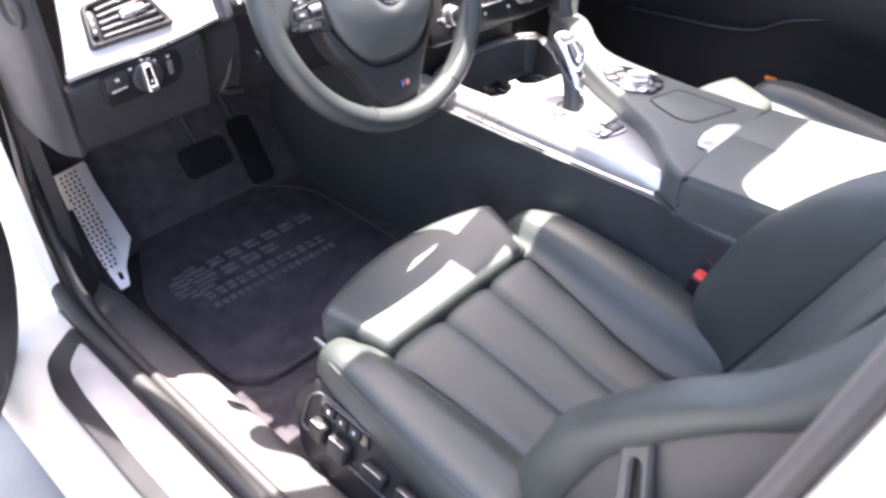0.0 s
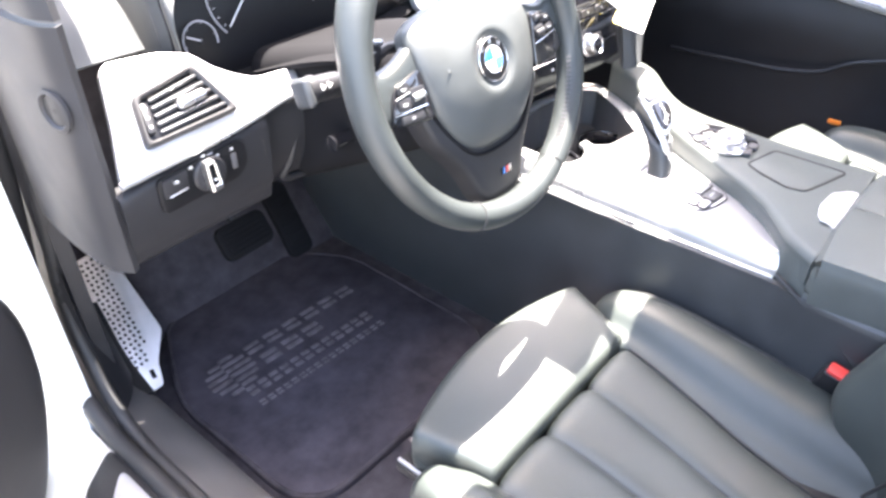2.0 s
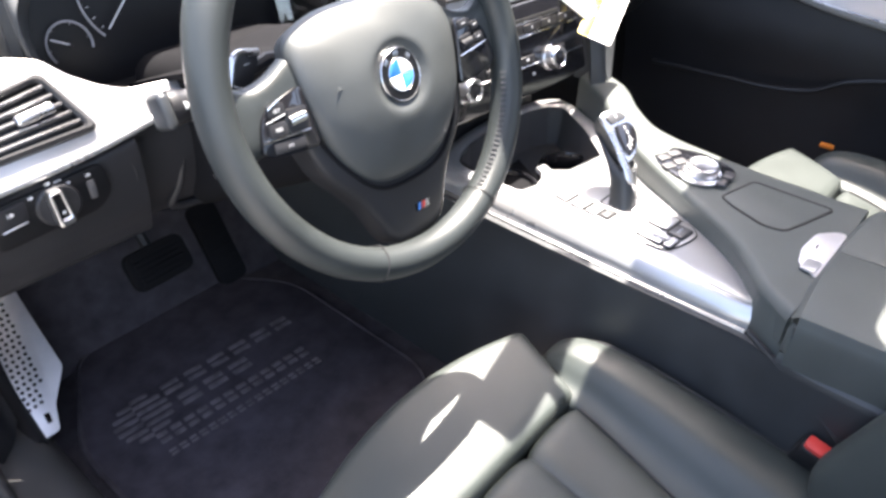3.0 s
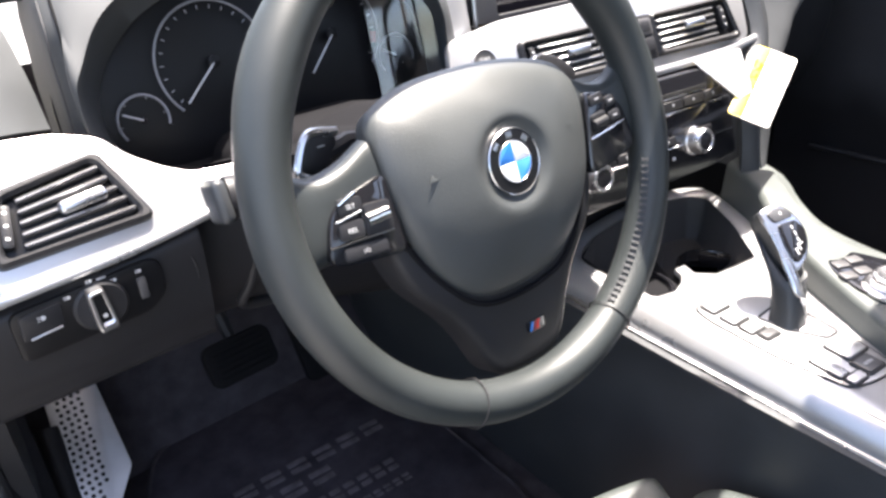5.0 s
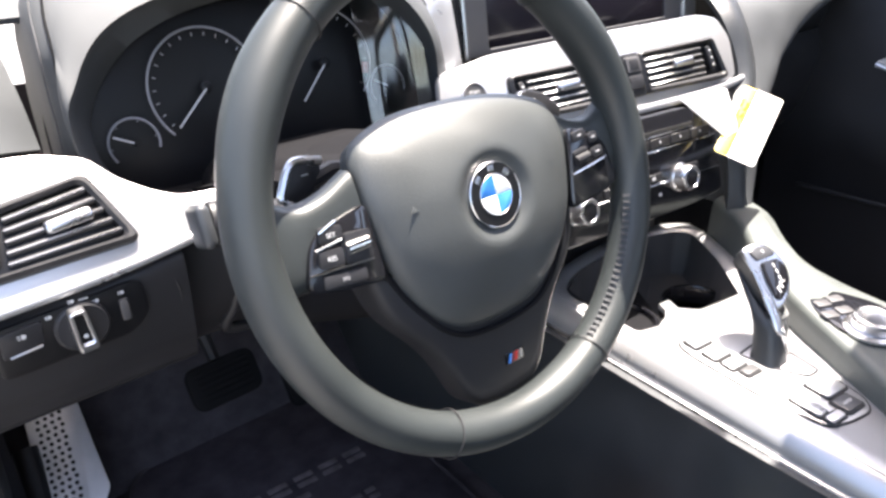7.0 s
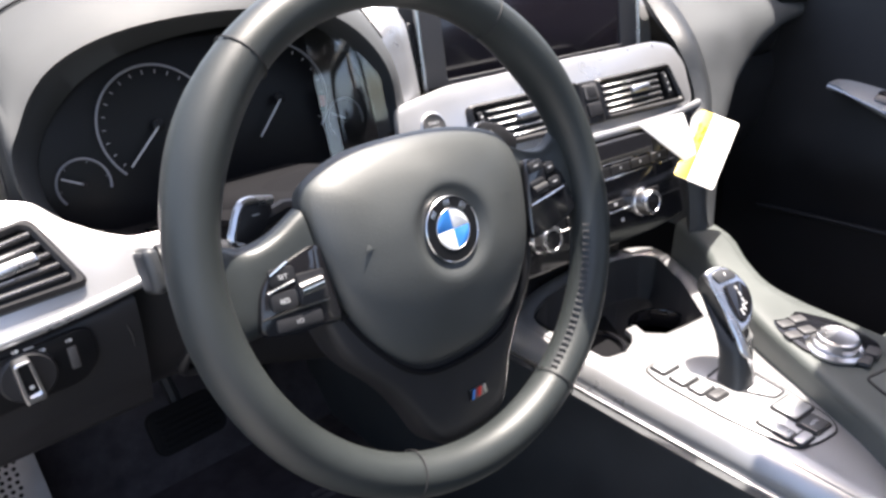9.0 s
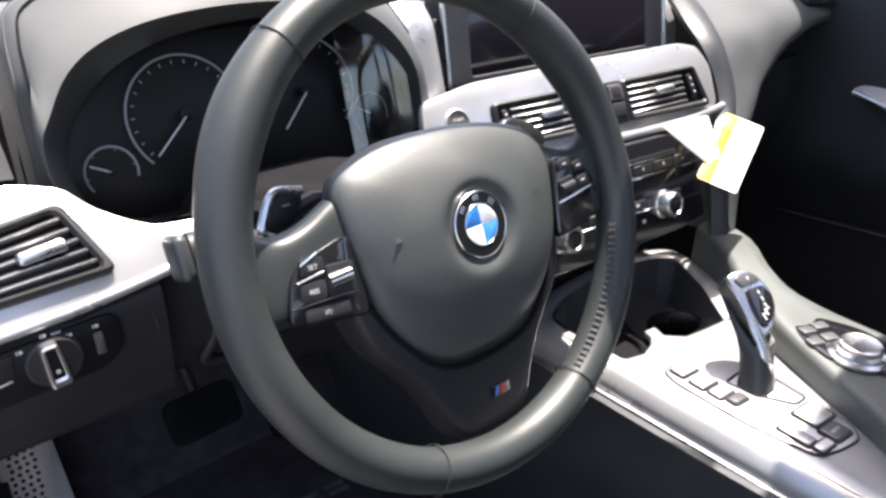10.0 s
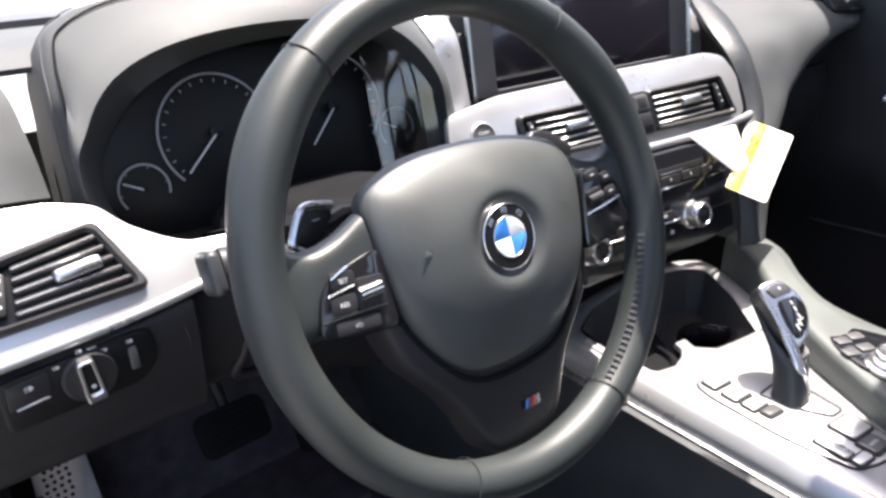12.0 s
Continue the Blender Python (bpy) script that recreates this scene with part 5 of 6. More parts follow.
# cup holder
u_in = spline([(-0.0625, 0.0785, 0), (-0.0635, 0.15, 0), (-0.052, 0.200, 0), (0.0, 0.224, 0), (0.085, 0.232, 0), (0.165, 0.224, 0), (0.208, 0.205, 0), (0.215, 0.180, 0), (0.170, 0.112, 0), (0.1115, 0.0445, 0)], 4)
u_out = spline([(-0.0785, 0.0945, 0), (-0.0790, 0.16, 0), (-0.068, 0.220, 0), (0.0, 0.246, 0), (0.09, 0.254, 0), (0.18, 0.245, 0), (0.232, 0.222, 0), (0.240, 0.185, 0), (0.198, 0.105, 0), (0.1480, 0.0315, 0)], 4)
ring = []
for a, b in zip(u_in, u_out):
    ring.append([a + Vector((0, 0, TZ - 0.012)), a + Vector((0, 0, TZ - 0.003)), a.lerp(b, 0.18) + Vector((0, 0, TZ)), a.lerp(b, 0.82) + Vector((0, 0, TZ)), b + Vector((0, 0, TZ - 0.003)), b + Vector((0, 0, TZ - 0.012))])
part("cup_surround", rings_bm(ring), SILVER, console, "silver cup holder surround")
cup_in = rounded([(-0.062, 0.076), (-0.035, 0.069), (0.037, 0.057), (0.112, 0.046), (0.172, 0.114), (0.214, 0.182), (0.204, 0.206), (0.165, 0.222), (0.085, 0.230), (0.0, 0.222), (-0.052, 0.198), (-0.062, 0.15)], 0.006)
well = rings_bm([[p + Vector((0, 0, TZ - 0.002)) for p in cup_in], [p + Vector((0, 0, 0.43)) for p in inset(cup_in, 0.004)], [p + Vector((0, 0, 0.415)) for p in inset(cup_in, 0.010)]], cap=False)
bmesh.ops.contextual_create(well, geom=[e for e in well.edges if all(abs(v.co.z - 0.415) < 1e-5 for v in e.verts)])
part("cup_tray", well, GREY_PLASTIC, console)
for cx, cy, r in ((0.112, 0.104, 0.047), (0.000, 0.140, 0.046)):
    part("cup_ring", lathe([(r, 0.0), (r, 0.026), (r - 0.0012, 0.0275), (r - 0.0040, 0.0275), (r - 0.0052, 0.026), (r - 0.0065, 0.0)], 40, Matrix.Translation((cx, cy, 0.4152))), GLOSS, console, "black cup well")
part("cup_divider", sheet([[(-0.020, 0.088, 0.432), (0.020, 0.094, 0.434), (0.050, 0.100, 0.432)], [(-0.010, 0.120, 0.432), (0.028, 0.124, 0.434), (0.056, 0.126, 0.432)], [(0.020, 0.175, 0.432), (0.055, 0.180, 0.434), (0.090, 0.185, 0.432)]], 4, 4, 0.016), MATTE, console)
part("cup_shutter", sheet([[(-0.065, 0.250, 0.470), (0.04, 0.264, 0.472), (0.21, 0.250, 0.470)], [(-0.065, 0.256, 0.52), (0.04, 0.268, 0.525), (0.21, 0.246, 0.52)], [(-0.07, 0.235, 0.572), (0.04, 0.232, 0.572), (0.225, 0.212, 0.572)]], 4, 4, 0.006), PLASTIC, console)
# leather ridge and deck to the passenger's side
deck = []
for y, xi, xo, zo in ((0.17, 0.243, 0.285, 0.535), (0.10, 0.200, 0.258, 0.532), (0.05, 0.152, 0.212, 0.526), (0.0, 0.114, 0.176, 0.522), (-0.05, 0.082, 0.166, 0.518), (-0.10, 0.0545, 0.164, 0.515), (-0.15, 0.027, 0.162, 0.513), (-0.20, -0.001, 0.160, 0.512), (-0.245, -0.036, 0.160, 0.512), (-0.275, -0.070, 0.158, 0.512), (-0.292, -0.088, 0.158, 0.512), (-0.3285, -0.112, 0.158, 0.512)):
    deck.append([(xi, y, 0.470), (xi + 0.0005, y, 0.492), (xi + 0.002, y, zo - 0.007), (xi + 0.009, y, zo - 0.0012), ((xi + xo) / 2 + 0.008, y, zo), (xo - 0.006, y, zo - 0.002), (xo + 0.006, y, zo - 0.016), (xo + 0.012, y, 0.40), (xo + 0.014, y, 0.12)])
part("leather_deck", sheet(deck, 3, 4, 0.006), DECK, console, "stitched black leather console deck", 60)
part("deck_stitch", tube(spline([(xi + 0.010, y, zo - 0.0020 + 0.0012) for (xi, y, _), (_, _, _), (_, _, _), (_, _, zz), *_ in deck[1:] for zo in (zz + 0.002,)], 4), 0.0007, 5), STITCH, console)
part("deck_corner", sheet([[(x0 + 0.034, y, 0.5125), (x0 + 0.014, y, 0.5110), (x0 + 0.004, y, 0.5030), (x0, y, 0.488), (x0 - 0.003, y, 0.455), (x0 - 0.006, y, 0.40), (x0 - 0.006, y, 0.25)] for x0, y in ((-0.0860, -0.2810), (-0.0925, -0.2860), (-0.1010, -0.2960), (-0.1085, -0.3110), (-0.1120, -0.3310))], 4, 5, 0.006), DECK, console, "leather corner beside the armrest", 60)
# gear gate and keys
GT = Matrix.Translation((0, 0, TZ))
gate_out = rounded([(-0.017, 0.028), (-0.052, 0.028), (-0.060, 0.004), (-0.066, -0.077), (-0.065, -0.102), (-0.060, -0.154), (-0.034, -0.165), (-0.002, -0.171), (0.013, -0.157), (0.030, -0.090), (0.036, -0.040), (0.026, 0.0)], 0.010)
gate = part("gear_gate", plate(gate_out, 0.0022, 0.001, GT), SILVER, console, "silver gear gate with keys")
part("gate_joint", tube([p + Vector((0, 0, TZ + 0.0004)) for p in gate_out], 0.0019, 6, closed=True), RUBBER, gate)
slot_out = rounded([(-0.020, -0.030), (0.032, -0.030), (0.030, -0.060), (0.022, -0.105), (0.002, -0.103), (-0.014, -0.070)], 0.005)
part("slot_rim", frame_plate(slot_out, inset(slot_out, 0.0022), 0.0030, GT @ Matrix.Translation((0, 0, 0.0018)), 0.001), KEY_GREY, gate, "grey rim round the lever slot")
part("slot_floor", plate(inset(slot_out, 0.003), 0.0010, 0.0003, GT @ Matrix.Translation((0, 0, 0.0020))), STEEL, gate)
for x, y, w, h, mm in ((-0.034, 0.0130, 0.026, 0.017, SILVER), (-0.038, -0.0140, 0.025, 0.018, SILVER), (-0.040, -0.0370, 0.023, 0.016, SILVER), (-0.038, -0.0560, 0.021, 0.011, GREY_PLASTIC), (-0.002, -0.1225, 0.033, 0.027, SILVER), (-0.013, -0.1500, 0.026, 0.020, KEY_GREY), (-0.047, -0.1260, 0.014, 0.034, SILVER), (-0.043, -0.1520, 0.022, 0.010, STEEL)):
    key = part("console_key", plate([(p.x, p.y) for p in rrect(w, h, 0.003)], 0.0050, 0.0012, GT @ Matrix.Translation((x, y, 0.001)) @ Matrix.Rotation(radians(-6), 4, "Z")), mm, gate)
    part("key_joint", xf(tube([p + Vector((0, 0, 0.002)) for p in rrect(w + 0.0022, h + 0.0022, 0.003)], 0.0018, 5, closed=True), GT @ Matrix.Translation((x, y, 0.001)) @ Matrix.Rotation(radians(-6), 4, "Z")), RUBBER, key)
lettering("auto_word", "AUTO", 0.0052, GT @ Matrix.Translation((-0.013, -0.1500, 0.0062)) @ Matrix.Rotation(radians(-6), 4, "Z"), MARK, gate)

lever = thing("gear_lever", (0.018, -0.04, TZ), "curved black and chrome electronic gear lever", "gear lever")
LF = axes((0.027, -0.031, TZ + 0.090), (1, 0, 0), (-0.30, -0.65, 0.70))


def by_angle(pts, n=48):
    """The outline's distance from its own middle, sampled at even angles."""
    c = sum((Vector((p[0], p[1])) for p in pts), Vector((0, 0))) / len(pts)
    dense = [Vector((p.x, p.y)) for p in spline([(p[0], p[1], 0) for p in pts], 24, closed=True)]
    out = []
    for k in range(n):
        a = 2 * math.pi * k / n
        d = Vector((math.cos(a), math.sin(a)))
        out.append(max(dense, key=lambda q: (q - c).normalized().dot(d)))
    return c, out


head_line = [(-0.0200, 0.0395), (-0.0120, 0.0425), (0.0, 0.0410), (0.0115, 0.0335), (0.0182, 0.0190), (0.0194, 0.0030), (0.0135, -0.0125), (0.0020, -0.0250), (-0.0130, -0.0330), (-0.0225, -0.0310), (-0.0235, -0.0140), (-0.0205, 0.0060), (-0.0195, 0.0230)]
head_mid, head_ring = by_angle(head_line)


def lever_ring(c, w, d, n=48, p=2.6):
    out = []
    for k in range(n):
        a = 2 * math.pi * k / n
        ca, sa = math.cos(a), math.sin(a)
        out.append(Vector(c) + Vector((w * math.copysign(abs(ca) ** (2 / p), ca), d * math.copysign(abs(sa) ** (2 / p), sa), 0)))
    return out


def head_at(scale, z, shift=(0, 0)):
    return [LF @ Vector((head_mid.x + (q.x - head_mid.x) * scale + shift[0], head_mid.y + (q.y - head_mid.y) * scale + shift[1], z)) for q in head_ring]


stem = [lever_ring(c, w, d) for c, w, d in (((-0.001, -0.057, TZ + 0.0015), 0.0175, 0.0190), ((0.001, -0.0550, TZ + 0.012), 0.0158, 0.0178), ((0.004, -0.0510, TZ + 0.026), 0.0155, 0.0175), ((0.009, -0.0460, TZ + 0.040), 0.0165, 0.0180), ((0.015, -0.0390, TZ + 0.052), 0.0185, 0.0190))]
top = [head_at(0.88, -0.027, (0.000, -0.002)), head_at(0.95, -0.018), head_at(1.0, -0.007), head_at(0.99, -0.0035)]
part("stem", rings_bm(stem + top), LEATHER, lever, "black leather stem", 60)
part("head_frame", rings_bm([head_at(0.985, -0.006), head_at(1.015, -0.0035), head_at(1.01, -0.0005), head_at(0.97, 0.0008), head_at(0.90, 0.0006)]), SATIN, lever, "chrome frame round the lever head", 60)
band_a = [LF @ Vector(p) for p in ((-0.0185, 0.030, -0.001), (-0.0200, 0.012, -0.001), (-0.0225, -0.008, -0.0015), (-0.0235, -0.024, -0.003))] + [Vector((0.0005, -0.0600, TZ + 0.045)), Vector((0.0075, -0.0630, TZ + 0.028)), Vector((0.0115, -0.0690, TZ + 0.006))]
part("stem_edge", tube(spline(band_a, 6), [0.0030] * 12 + [0.0036 + 0.0006 * k for k in range(6)] + [0.0070] * 19, 12, flat=0.7), SATIN, lever, "chrome stem edge")
face_out = rounded([(-0.0092, 0.0198), (0.0136, 0.0157), (0.0175, 0.0003), (0.0110, -0.0115), (0.0020, -0.0210), (-0.0130, -0.0275), (-0.0172, -0.0186), (-0.0152, -0.0014)], 0.004)
knob_face = part("shift_face", plate(face_out, 0.0030, 0.0012, LF), GLOSS, lever, "gloss black face with shift marks")
part("lock_key", plate(rounded([(-0.0140, 0.0352), (-0.0070, 0.0378), (0.0030, 0.0362), (0.0120, 0.0305), (0.0138, 0.0200), (-0.0105, 0.0232)], 0.003), 0.0028, 0.001, LF), KEY_GREY, lever)
for mx, my, mw, mh in ((0.0035, 0.0105, 0.0018, 0.005), (0.0030, 0.0030, 0.0018, 0.006), (0.0020, -0.0050, 0.0018, 0.006), (-0.0020, -0.0120, 0.0018, 0.008), (0.0020, -0.0095, 0.0060, 0.0013), (-0.0060, -0.0125, 0.0060, 0.0013), (-0.0075, -0.0165, 0.0018, 0.006), (0.0010, 0.0300, 0.0022, 0.0040)):
    part("shift_mark", plate([(p.x, p.y) for p in rrect(mw, mh, 0.0004, 2, mx, my)], 0.0003, 0.0001, LF @ Matrix.Translation((0, 0, 0.0031))), MARK, knob_face)

# round controller and its keys on the deck
ctrl = thing("controller", (0.085, -0.120, 0.513), "silver rotary controller with surrounding keys", "controller")
cx, cy = 0.089, -0.124
part("base", plate(rounded([(0.100, -0.044), (0.138, -0.054), (0.150, -0.100), (0.136, -0.155), (0.105, -0.166), (0.070, -0.152), (0.060, -0.105), (0.080, -0.062)], 0.014), 0.003, 0.001, Matrix.Translation((0, 0, 0.5205))), GLOSS, ctrl)
part("ring", lathe([(0.031, 0.0), (0.031, 0.003), (0.027, 0.006), (0.0235, 0.005)], 36, Matrix.Translation((cx, cy, 0.5212))), SATIN, ctrl)
part("turn_knob", lathe([(0.0225, 0.0), (0.0225, 0.009), (0.0232, 0.011), (0.0225, 0.0155), (0.0200, 0.017), (0.0170, 0.0163), (0, 0.0163)], 36, Matrix.Translation((cx, cy, 0.5232))), SATIN, ctrl, "ribbed silver turn knob")
for x, y, a in ((0.097, -0.063, -25), (0.118, -0.068, -25), (0.080, -0.080, -25), (0.102, -0.086, -25), (0.086, -0.156, 10), (0.110, -0.156, 10)):
    part("menu_key", plate([(p.x, p.y) for p in rrect(0.019, 0.014, 0.003)], 0.0045, 0.0015, Matrix.Translation((x, y, 0.5216)) @ Matrix.Rotation(radians(a), 4, "Z")), GREY_PLASTIC, ctrl)

lid_out = rounded([(0.047, -0.190), (0.060, -0.168), (0.128, -0.186), (0.127, -0.294), (0.073, -0.277), (0.034, -0.263), (0.029, -0.238)], 0.008)
part("storage_lid", plate(lid_out, 0.004, 0.002, Matrix.Translation((0, 0, 0.5150))), DECK, console, "leather-covered storage lid")
part("lid_joint", tube([p + Vector((0, 0, 0.5175)) for p in lid_out], 0.0024, 6, closed=True), HOLE, console)
heater = part("button_block", plate(rounded([(-0.040, -0.327), (-0.020, -0.299), (0.012, -0.292), (0.054, -0.295), (0.076, -0.314), (0.078, -0.327)], 0.007), 0.007, 0.003, Matrix.Translation((0, 0, 0.5135))), STEEL, console, "silver button block")
part("block_key", plate([(p.x, p.y) for p in rrect(0.026, 0.018, 0.004)], 0.003, 0.001, Matrix.Translation((-0.022, -0.314, 0.5200)) @ Matrix.Rotation(radians(-4), 4, "Z")), SILVER, heater)
part("key_mark", plate([(p.x, p.y) for p in rrect(0.010, 0.002, 0.0005, 2)], 0.0005, 0.0002, Matrix.Translation((0.024, -0.306, 0.5203))), GLOSS, heater)


def arm_half(x0, x1):
    rows = []
    for y, dz in ((-0.331, -0.050), (-0.331, -0.014), (-0.3335, -0.004), (-0.345, 0.0), (-0.50, 0.003), (-0.66, 0.005), (-0.80, 0.004)):
        row = []
        for x, z in ((x0, 0.455), (x0, 0.496), (x0 + 0.0025, 0.512), (x0 + 0.009, 0.5165), ((x0 + x1) / 2, 0.520), (x1 - 0.007, 0.5165), (x1 - 0.002, 0.512), (x1, 0.500), (x1, 0.455)):
            row.append((x, y - 0.45 * x * x, z + dz if z > 0.49 else z))
        rows.append(row)
    return sheet(rows, 4, 5, 0.008)


armrest = thing("armrest", (0.0, -0.56, 0.45), "split black leather armrest lid", "armrest")
part("driver_half", arm_half(-0.121, 0.0275), DECK, armrest)
part("passenger_half", arm_half(0.0325, 0.160), DECK, armrest)
part("box", block(-0.112, 0.152, -0.80, -0.350, 0.12, 0.490, 0.006), HOLE, armrest)
part("arm_stitch", tube(spline([(-0.1205, -0.36, 0.508), (-0.1205, -0.55, 0.511), (-0.1205, -0.78, 0.512)], 5), 0.0009, 5), STITCH, armrest)
part("lower_joint", tube([(-0.122, -0.338, 0.458), (-0.122, -0.80, 0.458)], 0.0022, 6), HOLE, armrest)

# ---- seats ----
def pillow(f):
    """Height of a padded rib across its width, 0 at its seams and 1 on its back."""
    return (1 - abs(2 * f - 1) ** 3.2) ** 0.8


def seat_ribs(cx, rows, ends, cuts, puff, n=14):
    """A panel of three padded ribs: rows of (y, z, left, right), ends rounded off over the first and last rows."""
    bm = bmesh.new()
    line = spline([(y, z, 0) for y, z, _, _ in rows], 7)
    edge = spline([(l, r, 0) for _, _, l, r in rows], 7)
    net = []
    m = len(line)
    for i, (p, e) in enumerate(zip(line, edge)):
        t = i / (m - 1)
        a = line[max(i - 1, 0)]
        b = line[min(i + 1, m - 1)]
        d = Vector((0, b.x - a.x, b.y - a.y)).normalized()
        nor = Vector((1, 0, 0)).cross(d)
        if nor.z + nor.y * 0.2 < 0:
            nor = -nor
        fade = min(1.0, t / ends[0]) if ends[0] else 1.0
        fade = min(fade, (1 - t) / ends[1]) if ends[1] else fade
        fade = math.sqrt(max(0.0, 1 - (1 - fade) ** 2))
        row = []
        for k in range(3):
            for j in range(n + (k == 2)):
                f = j / n
                u = cuts[k] + (cuts[k + 1] - cuts[k]) * f
                x = e.x + (e.y - e.x) * u
                row.append(bm.verts.new(Vector((cx + x, p.x, p.y)) + nor * (puff * pillow(f) * fade)))
        net.append(row)
    for a, b in zip(net, net[1:]):
        for j in range(len(a) - 1):
            bm.faces.new((a[j], a[j + 1], b[j + 1], b[j]))
    return bm


def thigh_pad(cx):
    """The pull-out front pad: straight rear lip, bowed front edge, crisp side edges."""
    rings = []
    for f, dz in ((0.30, -0.060), (0.03, -0.050), (-0.010, -0.034), (-0.022, -0.020), (-0.016, -0.009), (0.006, -0.0025), (0.04, 0.0), (0.15, 0.0008), (0.3, 0.0012), (0.45, 0.0014), (0.6, 0.0012), (0.75, 0.0008), (0.90, 0.0004), (0.975, -0.0004), (0.996, -0.0035), (1.0, -0.012), (0.985, -0.034), (0.90, -0.052), (0.6, -0.060)):
        w = 0.158 + 0.030 * max(0.0, min(1.0, f))
        ring = []
        for q in range(-12, 13):
            c = q / 12
            s = math.copysign(1 - (1 - abs(c)) ** 1.25, c)
            drop = 0.0 if abs(s) < 0.93 else -0.006 * ((abs(s) - 0.93) / 0.07) ** 2
            x = s * w
            y = -0.139 + f * (0.140 - 1.05 * x * x)
            ring.append(Vector((cx + x, y, 0.351 + 0.020 * max(0, min(1, f)) ** 0.8 + 0.004 * (1 - s * s) + dz + drop)))
        left, right = ring[0].copy(), ring[-1].copy()
        low = 0.310 - 0.012 * f
        ring = [Vector((left.x + 0.004, left.y, min(low, left.z))), Vector((left.x - 0.0006, left.y, min(left.z, left.z * 0.5 + low * 0.5)))] + ring + [Vector((right.x + 0.0006, right.y, min(right.z, right.z * 0.5 + low * 0.5))), Vector((right.x - 0.004, right.y, min(low, right.z)))]
        rings.append(ring)
    return rings_bm(rings, closed=False, cap=False)


def build_seat(cx, label, group):
    seat = thing("car_seat", (cx, -0.3, 0.125), label, "car seat", group=group)
    X = lambda x: cx + x
    # centre of the cushion, with three padded ribs
    part("cushion", seat_ribs(cx, ((-0.148, 0.310, -0.160, 0.146), (-0.151, 0.327, -0.161, 0.146), (-0.160, 0.3355, -0.161, 0.145), (-0.20, 0.329, -0.154, 0.140), (-0.28, 0.312, -0.144, 0.130), (-0.36, 0.297, -0.139, 0.117), (-0.46, 0.280, -0.134, 0.112), (-0.60, 0.262, -0.130, 0.110)), (0.12, 0.0), (0.0, 0.348, 0.678, 1.0), 0.0085), LEATHER_SEAT, seat, "ribbed black leather cushion")
    part("cushion_core", block(X(-0.165), X(0.165), -0.60, -0.150, 0.20, 0.255, 0.02, 3), PLASTIC, seat)
    for gx, seam in ((0.348, LEATHER), (0.678, LEATHER)):
        part("cushion_seam", tube(spline([(X(l + (r - l) * gx), y, z + 0.0006) for y, z, l, r in ((-0.158, 0.3345, -0.161, 0.145), (-0.20, 0.329, -0.154, 0.140), (-0.28, 0.312, -0.144, 0.130), (-0.36, 0.297, -0.139, 0.117), (-0.50, 0.274, -0.132, 0.111))], 6), 0.0010, 5), seam, seat)
    for sx in (-1, 1):
        rows = []
        for y, zt, zi, inn, out in ((-0.60, 0.318, 0.256, 0.116, 0.262), (-0.48, 0.334, 0.274, 0.119, 0.266), (-0.36, 0.350, 0.294, 0.124, 0.264), (-0.26, 0.364, 0.313, 0.134, 0.260), (-0.18, 0.374, 0.330, 0.146, 0.254), (-0.125, 0.374, 0.336, 0.152, 0.248), (-0.095, 0.367, 0.330, 0.155, 0.242), (-0.076, 0.352, 0.318, 0.158, 0.236), (-0.067, 0.330, 0.300, 0.160, 0.231), (-0.064, 0.300, 0.272, 0.161, 0.228)):
            if sx < 0:
                inn += 0.010
            rows.append([(X(sx * (inn - 0.004)), y, zi - 0.018), (X(sx * inn), y, zi), (X(sx * (inn + 0.18 * (out - inn))), y, zi + 0.30 * (zt - zi)), (X(sx * (inn + 0.32 * (out - inn))), y, zi + 0.72 * (zt - zi)), (X(sx * (inn + 0.48 * (out - inn))), y, zt - 0.001), (X(sx * (inn + 0.76 * (out - inn))), y, zt), (X(sx * (inn + 0.93 * (out - inn))), y, zt - 0.012), (X(sx * out), y, zt - 0.040), (X(sx * (out - 0.003)), y, zt - 0.080), (X(sx * (out - 0.022)), y, 0.215)])
        part("cushion_bolster", sheet(rows, 6, 6, 0.012 * (1 if sx > 0 else -1)), LEATHER_SEAT, seat, "padded side bolster")
        part("bolster_seam", tube(spline([(X(sx * 0.2335), -0.092, 0.352), (X(sx * 0.2440), -0.13, 0.3635), (X(sx * 0.2515), -0.19, 0.3600), (X(sx * 0.2560), -0.27, 0.3485), (X(sx * 0.2575), -0.38, 0.3335), (X(sx * 0.2570), -0.52, 0.315)], 6), 0.0011, 5), STITCH, seat)
        part("bolster_stitch", tube(spline([(X(sx * 0.2285), -0.092, 0.3585), (X(sx * 0.2385), -0.13, 0.3695), (X(sx * 0.2455), -0.19, 0.3665), (X(sx * 0.2500), -0.27, 0.3550), (X(sx * 0.2515), -0.38, 0.3400), (X(sx * 0.2510), -0.52, 0.3215)], 6), 0.0006, 5), GREY_PLASTIC, seat)
    part("cushion_piping", tube(spline([(X(0.1465), -0.158, 0.3385), (X(0.142), -0.20, 0.3325), (X(0.1315), -0.28, 0.3150), (X(0.1185), -0.36, 0.2995), (X(0.1135), -0.46, 0.2820), (X(0.112), -0.56, 0.268)], 6), 0.0019, 6), RUBBER, seat)
    part("cushion_piping", tube(spline([(X(-0.166), -0.160, 0.3375), (X(-0.1560), -0.20, 0.3320), (X(-0.1460), -0.28, 0.3150), (X(-0.1410), -0.36, 0.2995), (X(-0.136), -0.46, 0.2820), (X(-0.132), -0.56, 0.268)], 6), 0.0019, 6), LEATHER, seat)
